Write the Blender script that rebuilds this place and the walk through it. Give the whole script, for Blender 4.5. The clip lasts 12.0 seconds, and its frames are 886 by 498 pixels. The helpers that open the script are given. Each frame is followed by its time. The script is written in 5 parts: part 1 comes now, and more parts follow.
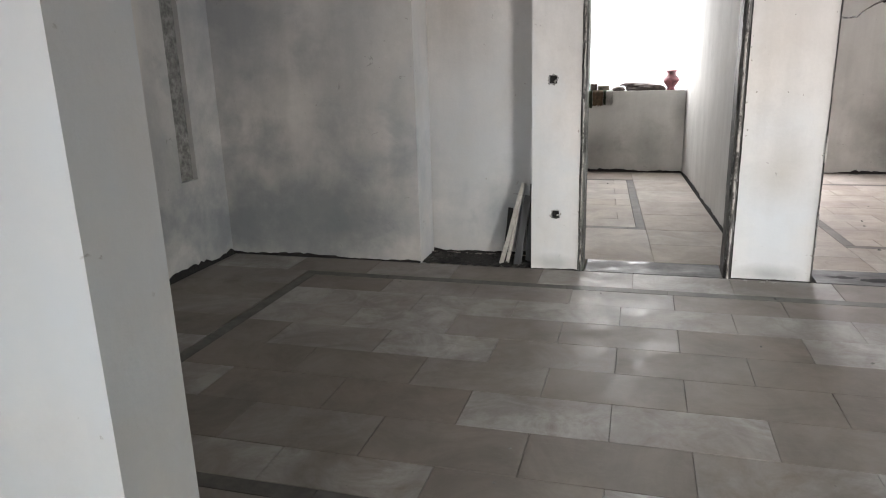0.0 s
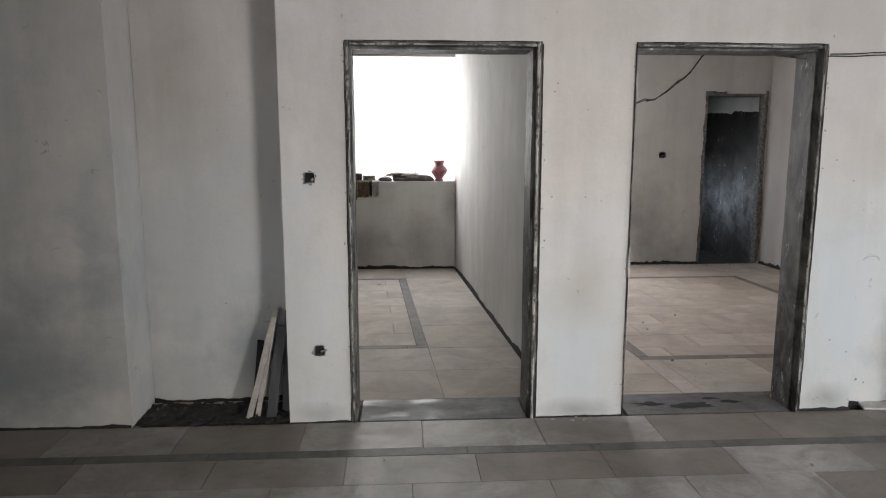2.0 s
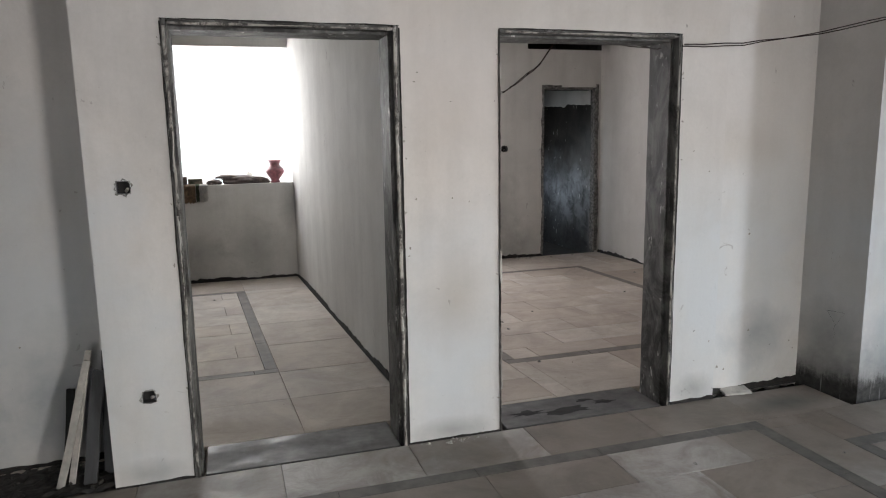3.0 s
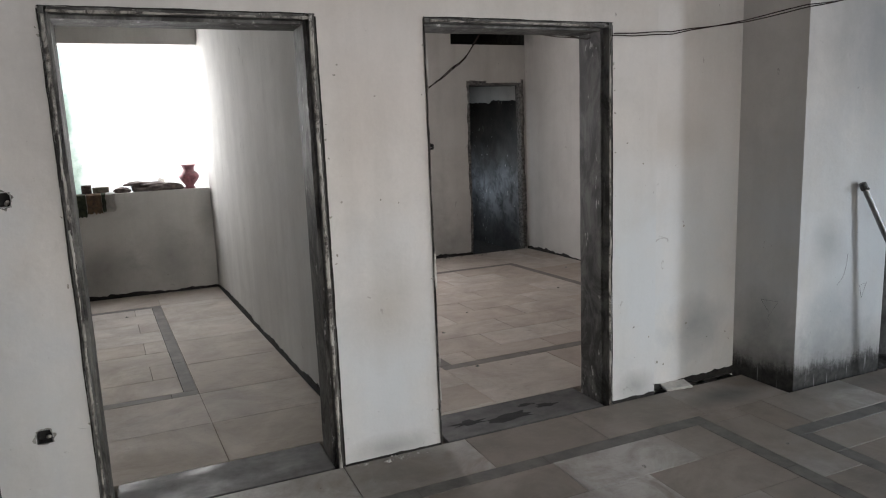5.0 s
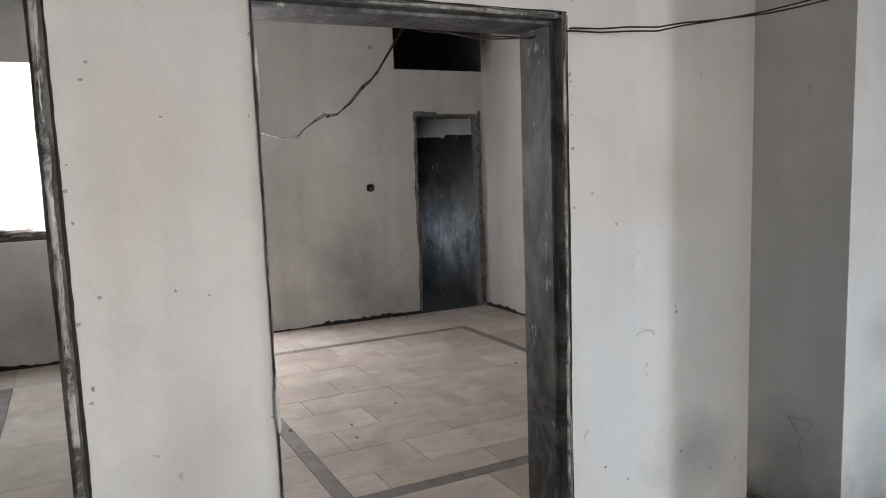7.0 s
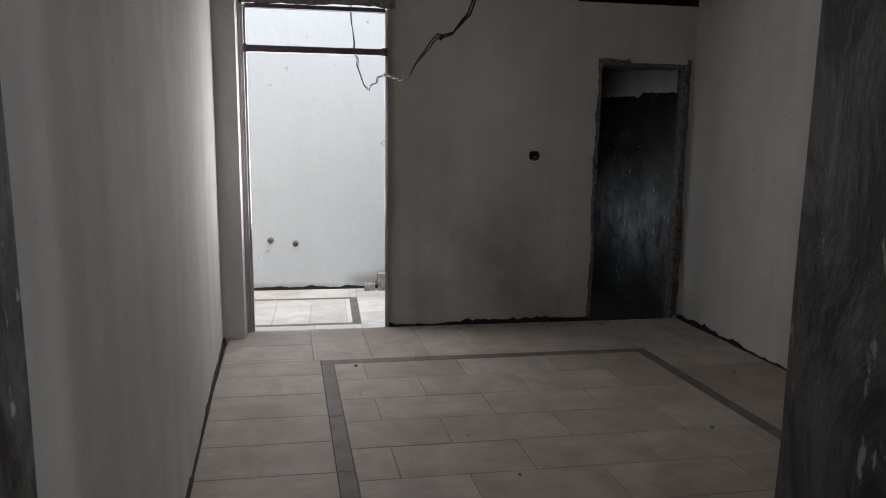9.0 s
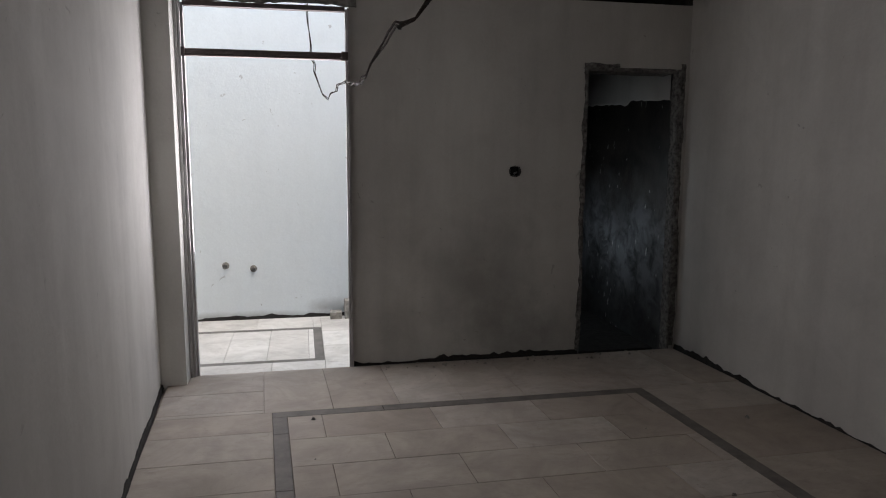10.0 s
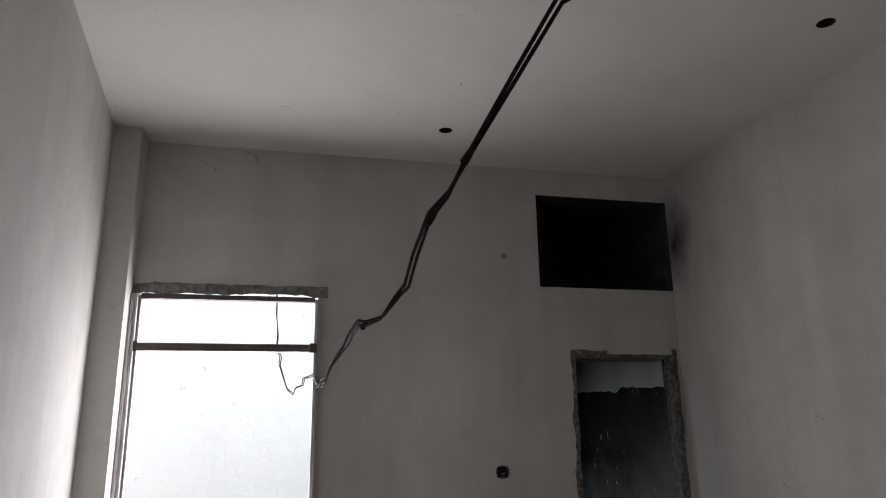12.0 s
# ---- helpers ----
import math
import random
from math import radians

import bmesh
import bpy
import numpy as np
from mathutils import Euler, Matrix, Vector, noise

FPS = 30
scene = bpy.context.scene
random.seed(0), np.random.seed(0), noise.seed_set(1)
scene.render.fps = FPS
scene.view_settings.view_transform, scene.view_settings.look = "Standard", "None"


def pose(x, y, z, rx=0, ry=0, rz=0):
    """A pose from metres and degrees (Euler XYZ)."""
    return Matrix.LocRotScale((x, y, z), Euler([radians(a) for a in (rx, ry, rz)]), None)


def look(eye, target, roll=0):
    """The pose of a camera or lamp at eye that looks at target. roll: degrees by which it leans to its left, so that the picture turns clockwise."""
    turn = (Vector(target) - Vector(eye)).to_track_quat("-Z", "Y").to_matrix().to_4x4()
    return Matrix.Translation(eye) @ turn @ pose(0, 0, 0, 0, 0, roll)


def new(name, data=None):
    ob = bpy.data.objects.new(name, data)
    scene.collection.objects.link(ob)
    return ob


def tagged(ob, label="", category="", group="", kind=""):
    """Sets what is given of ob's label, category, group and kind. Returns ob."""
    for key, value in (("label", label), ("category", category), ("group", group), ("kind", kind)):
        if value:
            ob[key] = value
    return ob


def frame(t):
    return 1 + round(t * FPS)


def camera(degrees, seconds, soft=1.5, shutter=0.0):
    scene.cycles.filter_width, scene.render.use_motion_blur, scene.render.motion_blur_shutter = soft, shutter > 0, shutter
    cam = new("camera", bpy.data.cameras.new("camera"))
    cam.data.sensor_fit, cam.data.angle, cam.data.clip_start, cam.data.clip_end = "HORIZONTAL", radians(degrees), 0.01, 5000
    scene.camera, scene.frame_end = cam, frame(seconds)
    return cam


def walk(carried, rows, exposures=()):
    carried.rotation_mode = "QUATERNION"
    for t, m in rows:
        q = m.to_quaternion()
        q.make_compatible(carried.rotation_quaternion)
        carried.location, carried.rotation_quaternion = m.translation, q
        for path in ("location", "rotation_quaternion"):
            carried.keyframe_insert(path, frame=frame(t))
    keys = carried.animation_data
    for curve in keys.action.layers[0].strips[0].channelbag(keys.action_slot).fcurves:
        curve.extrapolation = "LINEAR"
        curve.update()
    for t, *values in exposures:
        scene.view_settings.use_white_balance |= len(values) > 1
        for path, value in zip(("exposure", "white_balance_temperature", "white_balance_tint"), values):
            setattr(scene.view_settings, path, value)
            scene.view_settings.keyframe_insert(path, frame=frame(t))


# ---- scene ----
cam = camera(65.5, 12.0, 1.1)
PATH = [
    (0, (0.204, -0.092, 1.524), (-0.332, 1.763, 1.002), -1.7),
    (0.2, (0.183, 0.023, 1.51), (-0.187, 1.926, 1.019), -1.2),
    (0.5, (0.197, 0.164, 1.517), (-0.029, 2.093, 1.039), -0.5),
    (1, (0.155, 0.422, 1.554), (0.04, 2.385, 1.187), 0.2),
    (1.5, (0.068, 0.728, 1.582), (0.099, 2.701, 1.259), 0.5),
    (2, (0.095, 1.141, 1.587), (0.215, 3.113, 1.276), 0.0),
    (2.5, (0.084, 1.459, 1.581), (0.347, 3.412, 1.237), 0.2),
    (3, (0.036, 1.606, 1.591), (0.622, 3.49, 1.265), -1.0),
    (5, (0.098, 1.824, 1.578), (0.878, 3.635, 1.244), -2.3),
    (5.5, (0.351, 2.036, 1.583), (1.163, 3.85, 1.356), -1.9),
    (6, (0.519, 2.245, 1.547), (1.39, 4.013, 1.204), -2.1),
    (6.5, (0.73, 2.575, 1.577), (1.657, 4.322, 1.28), -2.1),
    (7, (0.987, 2.875, 1.592), (1.832, 4.673, 1.357), -2.0),
    (7.5, (1.181, 3.144, 1.547), (1.787, 5.033, 1.29), -0.6),
    (9.5, (1.838, 4.604, 1.547), (2.16, 6.551, 1.222), 0.8),
    (10, (1.88, 4.892, 1.569), (2.275, 6.831, 1.281), 0.3),
    (10.5, (1.98, 5.226, 1.56), (2.353, 7.189, 1.456), -0.8),
    (11, (2.064, 5.332, 1.657), (2.444, 7.295, 1.633), -0.6),
    (11.5, (2.008, 5.323, 1.632), (2.457, 7.251, 1.929), -0.6),
    (12, (1.977, 5.325, 1.68), (2.425, 7.203, 2.1855), -0.9),
]
EXPOSURES = [(0.0, 3.5), (0.5, 3.4), (1.0, 3.2), (1.5, 3.05), (3.0, 2.92), (5.5, 2.62), (6.1, 2.6), (6.5, 2.95), (7.0, 2.97), (7.7, 2.72), (9.3, 1.12), (11.0, 1.1), (11.5, 1.32), (12.0, 1.82)]
walk(cam, [(t, look(eye, target, roll)) for t, eye, target, roll in PATH], EXPOSURES)

# ---- world, sun and daylight lamps in the openings, those behind the walker unseen ----
world = bpy.data.worlds.new("overcast_sky")
scene.world = world
world.use_nodes = True
wn = world.node_tree.nodes
sky = wn.new("ShaderNodeTexSky")
sky.sky_type = "NISHITA"
sky.sun_disc = False
sky.sun_elevation, sky.sun_rotation = radians(58), radians(150)
sky.air_density, sky.dust_density = 1.6, 4.0
world.node_tree.links.new(sky.outputs[0], wn["Background"].inputs[0])
wn["Background"].inputs[1].default_value = 0.15

sun_data = bpy.data.lights.new("sun", "SUN")
sun_data.energy, sun_data.angle, sun_data.color = 1.3, radians(25), (1.0, 0.96, 0.9)
sun = new("sun", sun_data)
sun.matrix_world = look((2, 11, 10), (1.6, 11.3, 0))


def daylight(name, watts, width, height, eye, target, colour=(1.0, 0.952, 0.922)):
    data = bpy.data.lights.new(name, "AREA")
    data.shape, data.size, data.size_y, data.energy, data.color = "RECTANGLE", width, height, watts, colour
    ob = new(name, data)
    ob.matrix_world = look(eye, target)
    return ob


south = daylight("daylight_south_window", 4.5, 1.1, 2.0, (4.4, -3.60, 1.5), (0.9, 4.9, 1.25))
south.data.spread = radians(55)
# Unseen fill, added to reach the far room's north wall and the wall end.
entrance_fill = daylight("daylight_front_door", 1.8, 1.1, 2.0, (-0.5, -3.60, 1.35), (0.8, 4.9, 1.5), (0.98, 0.965, 0.97))
entrance_fill.data.spread = radians(60)
east = daylight("daylight_east_window", 3.4, 0.3, 1.3, (6.88, 2.0, 1.3), (3.5, 4.7, 0.9), (0.82, 0.91, 1.0))
east.data.spread = radians(85)
daylight("daylight_window_room", 7.4, 1.40, 1.45, (0.02, 9.93, 1.84), (0.02, 5, 1.5), (1.0, 0.97, 0.955))
daylight("daylight_yard_door", 12.0, 1.0, 1.6, (1.655, 9.86, 1.65), (1.75, 5.0, 1.5), (1.0, 0.945, 0.97))
vent_light = daylight("daylight_bathroom_vent", 0.62, 0.3, 0.3, (3.575, 10.75, 1.25), (4.655, 10.5, 0.8), (0.82, 0.91, 1.0))
vent_light.data.spread = radians(140)


# ---- materials ----
def material(name, rough=0.8, metal=0.0):
    m = bpy.data.materials.new(name)
    m.use_nodes = True
    b = m.node_tree.nodes["Principled BSDF"]
    b.inputs["Roughness"].default_value = rough
    b.inputs["Metallic"].default_value = metal
    return m, m.node_tree, b


def node(nt, kind, **settings):
    n = nt.nodes.new("ShaderNode" + kind)
    for key, value in settings.items():
        if key in n.inputs:
            n.inputs[key].default_value = value
    return n


def place(nt, scale=(1, 1, 1)):
    g = nt.nodes.new("ShaderNodeNewGeometry")
    mp = nt.nodes.new("ShaderNodeMapping")
    mp.inputs["Scale"].default_value = scale
    nt.links.new(g.outputs["Position"], mp.inputs[0])
    return mp.outputs[0]


def noise_tex(nt, where, scale, detail=5.0, rough=0.6, distort=0.0):
    n = node(nt, "TexNoise", Scale=scale, Detail=detail, Roughness=rough, Distortion=distort)
    nt.links.new(where, n.inputs["Vector"])
    return n.outputs["Fac"]


def ramp(nt, value, *stops):
    r = nt.nodes.new("ShaderNodeValToRGB")
    e = r.color_ramp.elements
    while len(e) < len(stops):
        e.new(0.5)
    for el, (at, c) in zip(e, stops):
        el.position = at
        el.color = (c, c, c, 1) if isinstance(c, (int, float)) else (*c, 1)
    nt.links.new(value, r.inputs[0])
    return r.outputs[0]


def mix(nt, fac, a, b, blend="MIX"):
    n = nt.nodes.new("ShaderNodeMix")
    n.data_type, n.blend_type = "RGBA", blend
    for sock, v in ((n.inputs[0], fac), (n.inputs[6], a), (n.inputs[7], b)):
        if isinstance(v, (int, float)):
            sock.default_value = v
        elif isinstance(v, tuple):
            sock.default_value = (*v, 1)
        else:
            nt.links.new(v, sock)
    return n.outputs[2]


def maths(nt, op, a, b=0.0):
    n = nt.nodes.new("ShaderNodeMath")
    n.operation = op
    for sock, v in zip(n.inputs, (a, b)):
        if isinstance(v, (int, float)):
            sock.default_value = v
        else:
            nt.links.new(v, sock)
    return n.outputs[0]


def bump(nt, b, height, strength=0.3, distance=0.01):
    n = node(nt, "Bump", Strength=strength, Distance=distance)
    nt.links.new(height, n.inputs["Height"])
    nt.links.new(n.outputs[0], b.inputs["Normal"])


def height_z(nt):
    g = nt.nodes.new("ShaderNodeNewGeometry")
    sx = nt.nodes.new("ShaderNodeSeparateXYZ")
    nt.links.new(g.outputs["Position"], sx.inputs[0])
    return sx.outputs["Z"]


def plaster(name, base=(0.65, 0.627, 0.61), dark=(0.33, 0.325, 0.315), damp=0.0, blotch=0.6, tone_patches=()):
    """Trowelled lime plaster with broad staining, runs, scuffs and, where damp, mould that climbs from the floor.
    Patches are (x, y, z, width, height, strength, colour): old staining, or light and shade put into the colour."""
    m, nt, b = material(name, 0.85)
    p = place(nt)
    pv = place(nt, (1.0, 1.0, 0.13))
    broad = ramp(nt, noise_tex(nt, p, 0.75, 5, 0.6, 0.4), (0.38, 0), (0.66, 1))
    mid = ramp(nt, noise_tex(nt, p, 2.6, 6, 0.68, 0.5), (0.45, 0), (0.7, 1))
    runs = ramp(nt, noise_tex(nt, pv, 5.5, 5, 0.6), (0.48, 0), (0.72, 1))
    fine = noise_tex(nt, p, 55, 6, 0.7)
    bands = ramp(nt, noise_tex(nt, place(nt, (1, 1, 0.03)), 2.6, 3, 0.5), (0.42, 0), (0.6, 1))
    col = mix(nt, maths(nt, "MULTIPLY", broad, blotch * 0.55), base, dark)
    col = mix(nt, maths(nt, "MULTIPLY", mid, blotch * 0.4), col, dark)
    col = mix(nt, maths(nt, "MULTIPLY", runs, blotch * 0.35), col, tuple(c * 0.9 for c in dark))
    col = mix(nt, 0.12, col, ramp(nt, fine, (0.3, 0.5), (0.7, 1.0)), "MULTIPLY")
    col = mix(nt, maths(nt, "MULTIPLY", bands, blotch * 0.32), col, dark)
    wobble = noise_tex(nt, p, 3.2, 5, 0.62, 0.15)
    for x, y, z, w, h, strength, tint in tone_patches:
        mp = nt.nodes.new("ShaderNodeMapping")
        mp.inputs["Location"].default_value = (-x / w, -y / w, -z / h)
        mp.inputs["Scale"].default_value = (1 / w, 1 / w, 1 / h)
        g = nt.nodes.new("ShaderNodeNewGeometry")
        nt.links.new(g.outputs["Position"], mp.inputs[0])
        ln = nt.nodes.new("ShaderNodeVectorMath")
        ln.operation = "LENGTH"
        nt.links.new(mp.outputs[0], ln.inputs[0])
        d = maths(nt, "ADD", ln.outputs["Value"], maths(nt, "MULTIPLY", maths(nt, "SUBTRACT", wobble, 0.5), 1.3))
        col = mix(nt, ramp(nt, d, (0.1, strength), (1.0, 0)), col, tint)
    scuff = ramp(nt, noise_tex(nt, p, 9.0, 4, 0.55, 1.4), (0.705, 0), (0.74, 1))
    col = mix(nt, maths(nt, "MULTIPLY", scuff, 0.45), col, (0.2, 0.19, 0.18))
    nick = ramp(nt, noise_tex(nt, p, 34, 2, 0.5), (0.775, 0), (0.80, 1))
    col = mix(nt, maths(nt, "MULTIPLY", nick, 0.2), col, (0.1, 0.09, 0.085))
    if damp:
        z = height_z(nt)
        patches = ramp(nt, noise_tex(nt, place(nt, (1, 1, 0.4)), 2.6, 4, 0.6), (0.30, 0.2), (0.66, 1.0))
        streaks = ramp(nt, noise_tex(nt, place(nt, (1, 1, 0.07)), 42, 6, 0.75), (0.3, 0), (0.75, 0.9))
        specks = ramp(nt, noise_tex(nt, p, 26, 7, 0.75, 0.5), (0.35, 0), (0.7, 0.7))
        reach = maths(nt, "MULTIPLY", maths(nt, "ADD", patches, maths(nt, "ADD", streaks, specks)), damp)
        edge = ramp(nt, maths(nt, "ADD", maths(nt, "SUBTRACT", reach, z), 0.5), (0.40, 0), (0.455, 0.2), (0.49, 0.75), (0.52, 0.97))
        col = mix(nt, edge, col, ramp(nt, noise_tex(nt, p, 30, 5), (0.3, (0.010, 0.010, 0.010)), (0.9, (0.07, 0.066, 0.062))))
        white_run = ramp(nt, noise_tex(nt, place(nt, (1, 1, 0.05)), 60, 2, 0.5), (0.66, 0), (0.72, 0.5))
        col = mix(nt, maths(nt, "MULTIPLY", white_run, edge), col, (0.5, 0.5, 0.5))
    nt.links.new(col, b.inputs["Base Color"])
    h = maths(nt, "ADD", maths(nt, "MULTIPLY", fine, 0.25), maths(nt, "MULTIPLY", noise_tex(nt, p, 3.2, 4), 1.6))
    bump(nt, b, h, 0.3, 0.015)
    return m


def marble(name, pale, warm, chalk, rough=0.5, chalky=1.0, tone_patches=()):
    """Unpolished marble tiles, each a little different, some chalky, all with dirt in blurred patches.
    tone_patches: (x, y, width, depth, strength) of damp patches on the floor."""
    m, nt, b = material(name, rough)
    p = place(nt)
    rnd = nt.nodes.new("ShaderNodeObjectInfo").outputs["Random"]
    cloud = noise_tex(nt, p, 2.6, 6, 0.65, 0.6)
    col = mix(nt, rnd, warm, pale)
    other = maths(nt, "FRACT", maths(nt, "MULTIPLY", rnd, 7.31))
    col = mix(nt, ramp(nt, other, (0.0, 0.2), (0.6, 0)), col, (0.24, 0.18, 0.15))
    col = mix(nt, ramp(nt, cloud, (0.4, 0), (0.68, 0.55)), col, tuple(c * 0.6 for c in warm))
    worn = noise_tex(nt, p, 4.2, 7, 0.68, 0.9)
    third = maths(nt, "FRACT", maths(nt, "MULTIPLY", rnd, 13.7))
    haze = ramp(nt, noise_tex(nt, p, 0.8, 4, 0.55, 0.3), (0.34, 0.15), (0.54, 1.0))
    white = maths(nt, "MULTIPLY", ramp(nt, third, (0.25, 0.12), (0.9, 1.0)), ramp(nt, worn, (0.30, 0.05), (0.56, 0.95)))
    col = mix(nt, maths(nt, "MULTIPLY", maths(nt, "MULTIPLY", white, haze), chalky), col, chalk)
    grime = ramp(nt, noise_tex(nt, p, 1.9, 6, 0.7, 0.8), (0.42, 0), (0.68, 0.5))
    col = mix(nt, grime, col, tuple(c * 0.5 for c in warm))
    vein = ramp(nt, noise_tex(nt, place(nt, (1, 3.5, 1)), 4, 8, 0.7, 1.5), (0.56, 0), (0.6, 0.3), (0.64, 0))
    col = mix(nt, vein, col, (0.24, 0.21, 0.19))
    spots = ramp(nt, noise_tex(nt, p, 42, 3, 0.5), (0.72, 0), (0.78, 0.7))
    col = mix(nt, spots, col, (0.12, 0.105, 0.095))
    blot = ramp(nt, noise_tex(nt, p, 7.0, 6, 0.7, 1.0), (0.62, 0), (0.76, 0.4))
    col = mix(nt, blot, col, (0.13, 0.115, 0.10))
    for x, y, w, d, strength in tone_patches:
        mp = nt.nodes.new("ShaderNodeMapping")
        mp.inputs["Location"].default_value = (-x / w, -y / d, 0)
        mp.inputs["Scale"].default_value = (1 / w, 1 / d, 0)
        nt.links.new(nt.nodes.new("ShaderNodeNewGeometry").outputs["Position"], mp.inputs[0])
        ln = nt.nodes.new("ShaderNodeVectorMath")
        ln.operation = "LENGTH"
        nt.links.new(mp.outputs[0], ln.inputs[0])
        r = maths(nt, "ADD", ln.outputs["Value"], maths(nt, "MULTIPLY", maths(nt, "SUBTRACT", cloud, 0.5), 1.2))
        col = mix(nt, ramp(nt, r, (0.15, strength), (1.0, 0)), col, (0.06, 0.058, 0.055))
    nt.links.new(col, b.inputs["Base Color"])
    nt.links.new(ramp(nt, worn, (0.3, rough - 0.1), (0.7, rough + 0.25)), b.inputs["Roughness"])
    bump(nt, b, noise_tex(nt, p, 60, 4), 0.12, 0.003)
    return m


def plain(name, base, dark, rough=0.7, metal=0.0, scale=18.0, relief=0.3, stretch=(1, 1, 1)):
    """A surface with two tones of wear and some relief."""
    m, nt, b = material(name, rough, metal)
    p = place(nt, stretch)
    f = noise_tex(nt, p, scale, 6, 0.65)
    g = noise_tex(nt, p, scale * 0.15, 4, 0.6)
    col = mix(nt, ramp(nt, f, (0.35, 0), (0.65, 1)), base, dark)
    col = mix(nt, ramp(nt, g, (0.4, 0), (0.7, 0.5)), col, dark)
    nt.links.new(col, b.inputs["Base Color"])
    bump(nt, b, f, relief, 0.006)
    return m


def frame_paint(name):
    """Dark old frame members with smears of plaster and whitewash."""
    m, nt, b = material(name, 0.62, 0.0)
    pv = place(nt, (1, 1, 0.55))
    f = noise_tex(nt, pv, 5.5, 9, 0.74, 1.0)
    col = mix(nt, ramp(nt, f, (0.42, 0), (0.6, 1)), (0.018, 0.017, 0.016), (0.135, 0.135, 0.128))
    rub = ramp(nt, noise_tex(nt, place(nt, (1, 1, 0.4)), 9, 6, 0.7, 0.8), (0.55, 0), (0.72, 0.6))
    col = mix(nt, rub, col, (0.24, 0.235, 0.225))
    splash = ramp(nt, noise_tex(nt, place(nt, (1, 1, 0.35)), 24, 5, 0.65), (0.635, 0), (0.68, 1))
    col = mix(nt, maths(nt, "MULTIPLY", splash, 0.75), col, (0.58, 0.57, 0.55))
    nt.links.new(col, b.inputs["Base Color"])
    bump(nt, b, f, 0.5, 0.008)
    return m


def chipped_paint(name):
    """Whitewash chipped down to dark metal in patches along its length."""
    m, nt, b = material(name, 0.6)
    keep = ramp(nt, noise_tex(nt, place(nt, (1, 1, 0.5)), 11, 8, 0.75, 0.7), (0.44, 0), (0.56, 1))
    tone = mix(nt, noise_tex(nt, place(nt), 30, 4, 0.6), (0.52, 0.5, 0.47), (0.24, 0.22, 0.2))
    nt.links.new(mix(nt, keep, (0.045, 0.04, 0.037), tone), b.inputs["Base Color"])
    bump(nt, b, keep, 0.5, 0.004)
    return m


def splashed(name):
    """Dark damp cement with white paint drips and a painted glow at mid height."""
    m, nt, b = material(name, 0.42)
    p = place(nt)
    f = noise_tex(nt, p, 3.0, 6, 0.65, 0.4)
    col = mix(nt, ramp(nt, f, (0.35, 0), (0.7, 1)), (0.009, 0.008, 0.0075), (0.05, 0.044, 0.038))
    # Blotchy pale wash by height, carrying the glow of light on the wall.
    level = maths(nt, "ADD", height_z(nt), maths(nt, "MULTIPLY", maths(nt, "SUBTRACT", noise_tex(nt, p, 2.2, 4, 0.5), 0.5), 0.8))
    glow_band = ramp(nt, maths(nt, "MULTIPLY", level, 0.5), (0.05, 0.15), (0.25, 0.5), (0.42, 0.8), (0.52, 0.45), (0.68, 0))
    glow_wash = mix(nt, ramp(nt, noise_tex(nt, p, 6.5, 5, 0.65, 0.6), (0.42, 0), (0.68, 1)), (0.31, 0.33, 0.355), (0.06, 0.064, 0.07))
    col = mix(nt, glow_band, col, glow_wash)
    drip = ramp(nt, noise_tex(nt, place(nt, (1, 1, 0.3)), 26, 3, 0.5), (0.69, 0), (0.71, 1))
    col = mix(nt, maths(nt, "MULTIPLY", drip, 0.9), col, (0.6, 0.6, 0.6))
    nt.links.new(col, b.inputs["Base Color"])
    bump(nt, b, noise_tex(nt, p, 22, 5, 0.65), 0.35, 0.006)
    return m


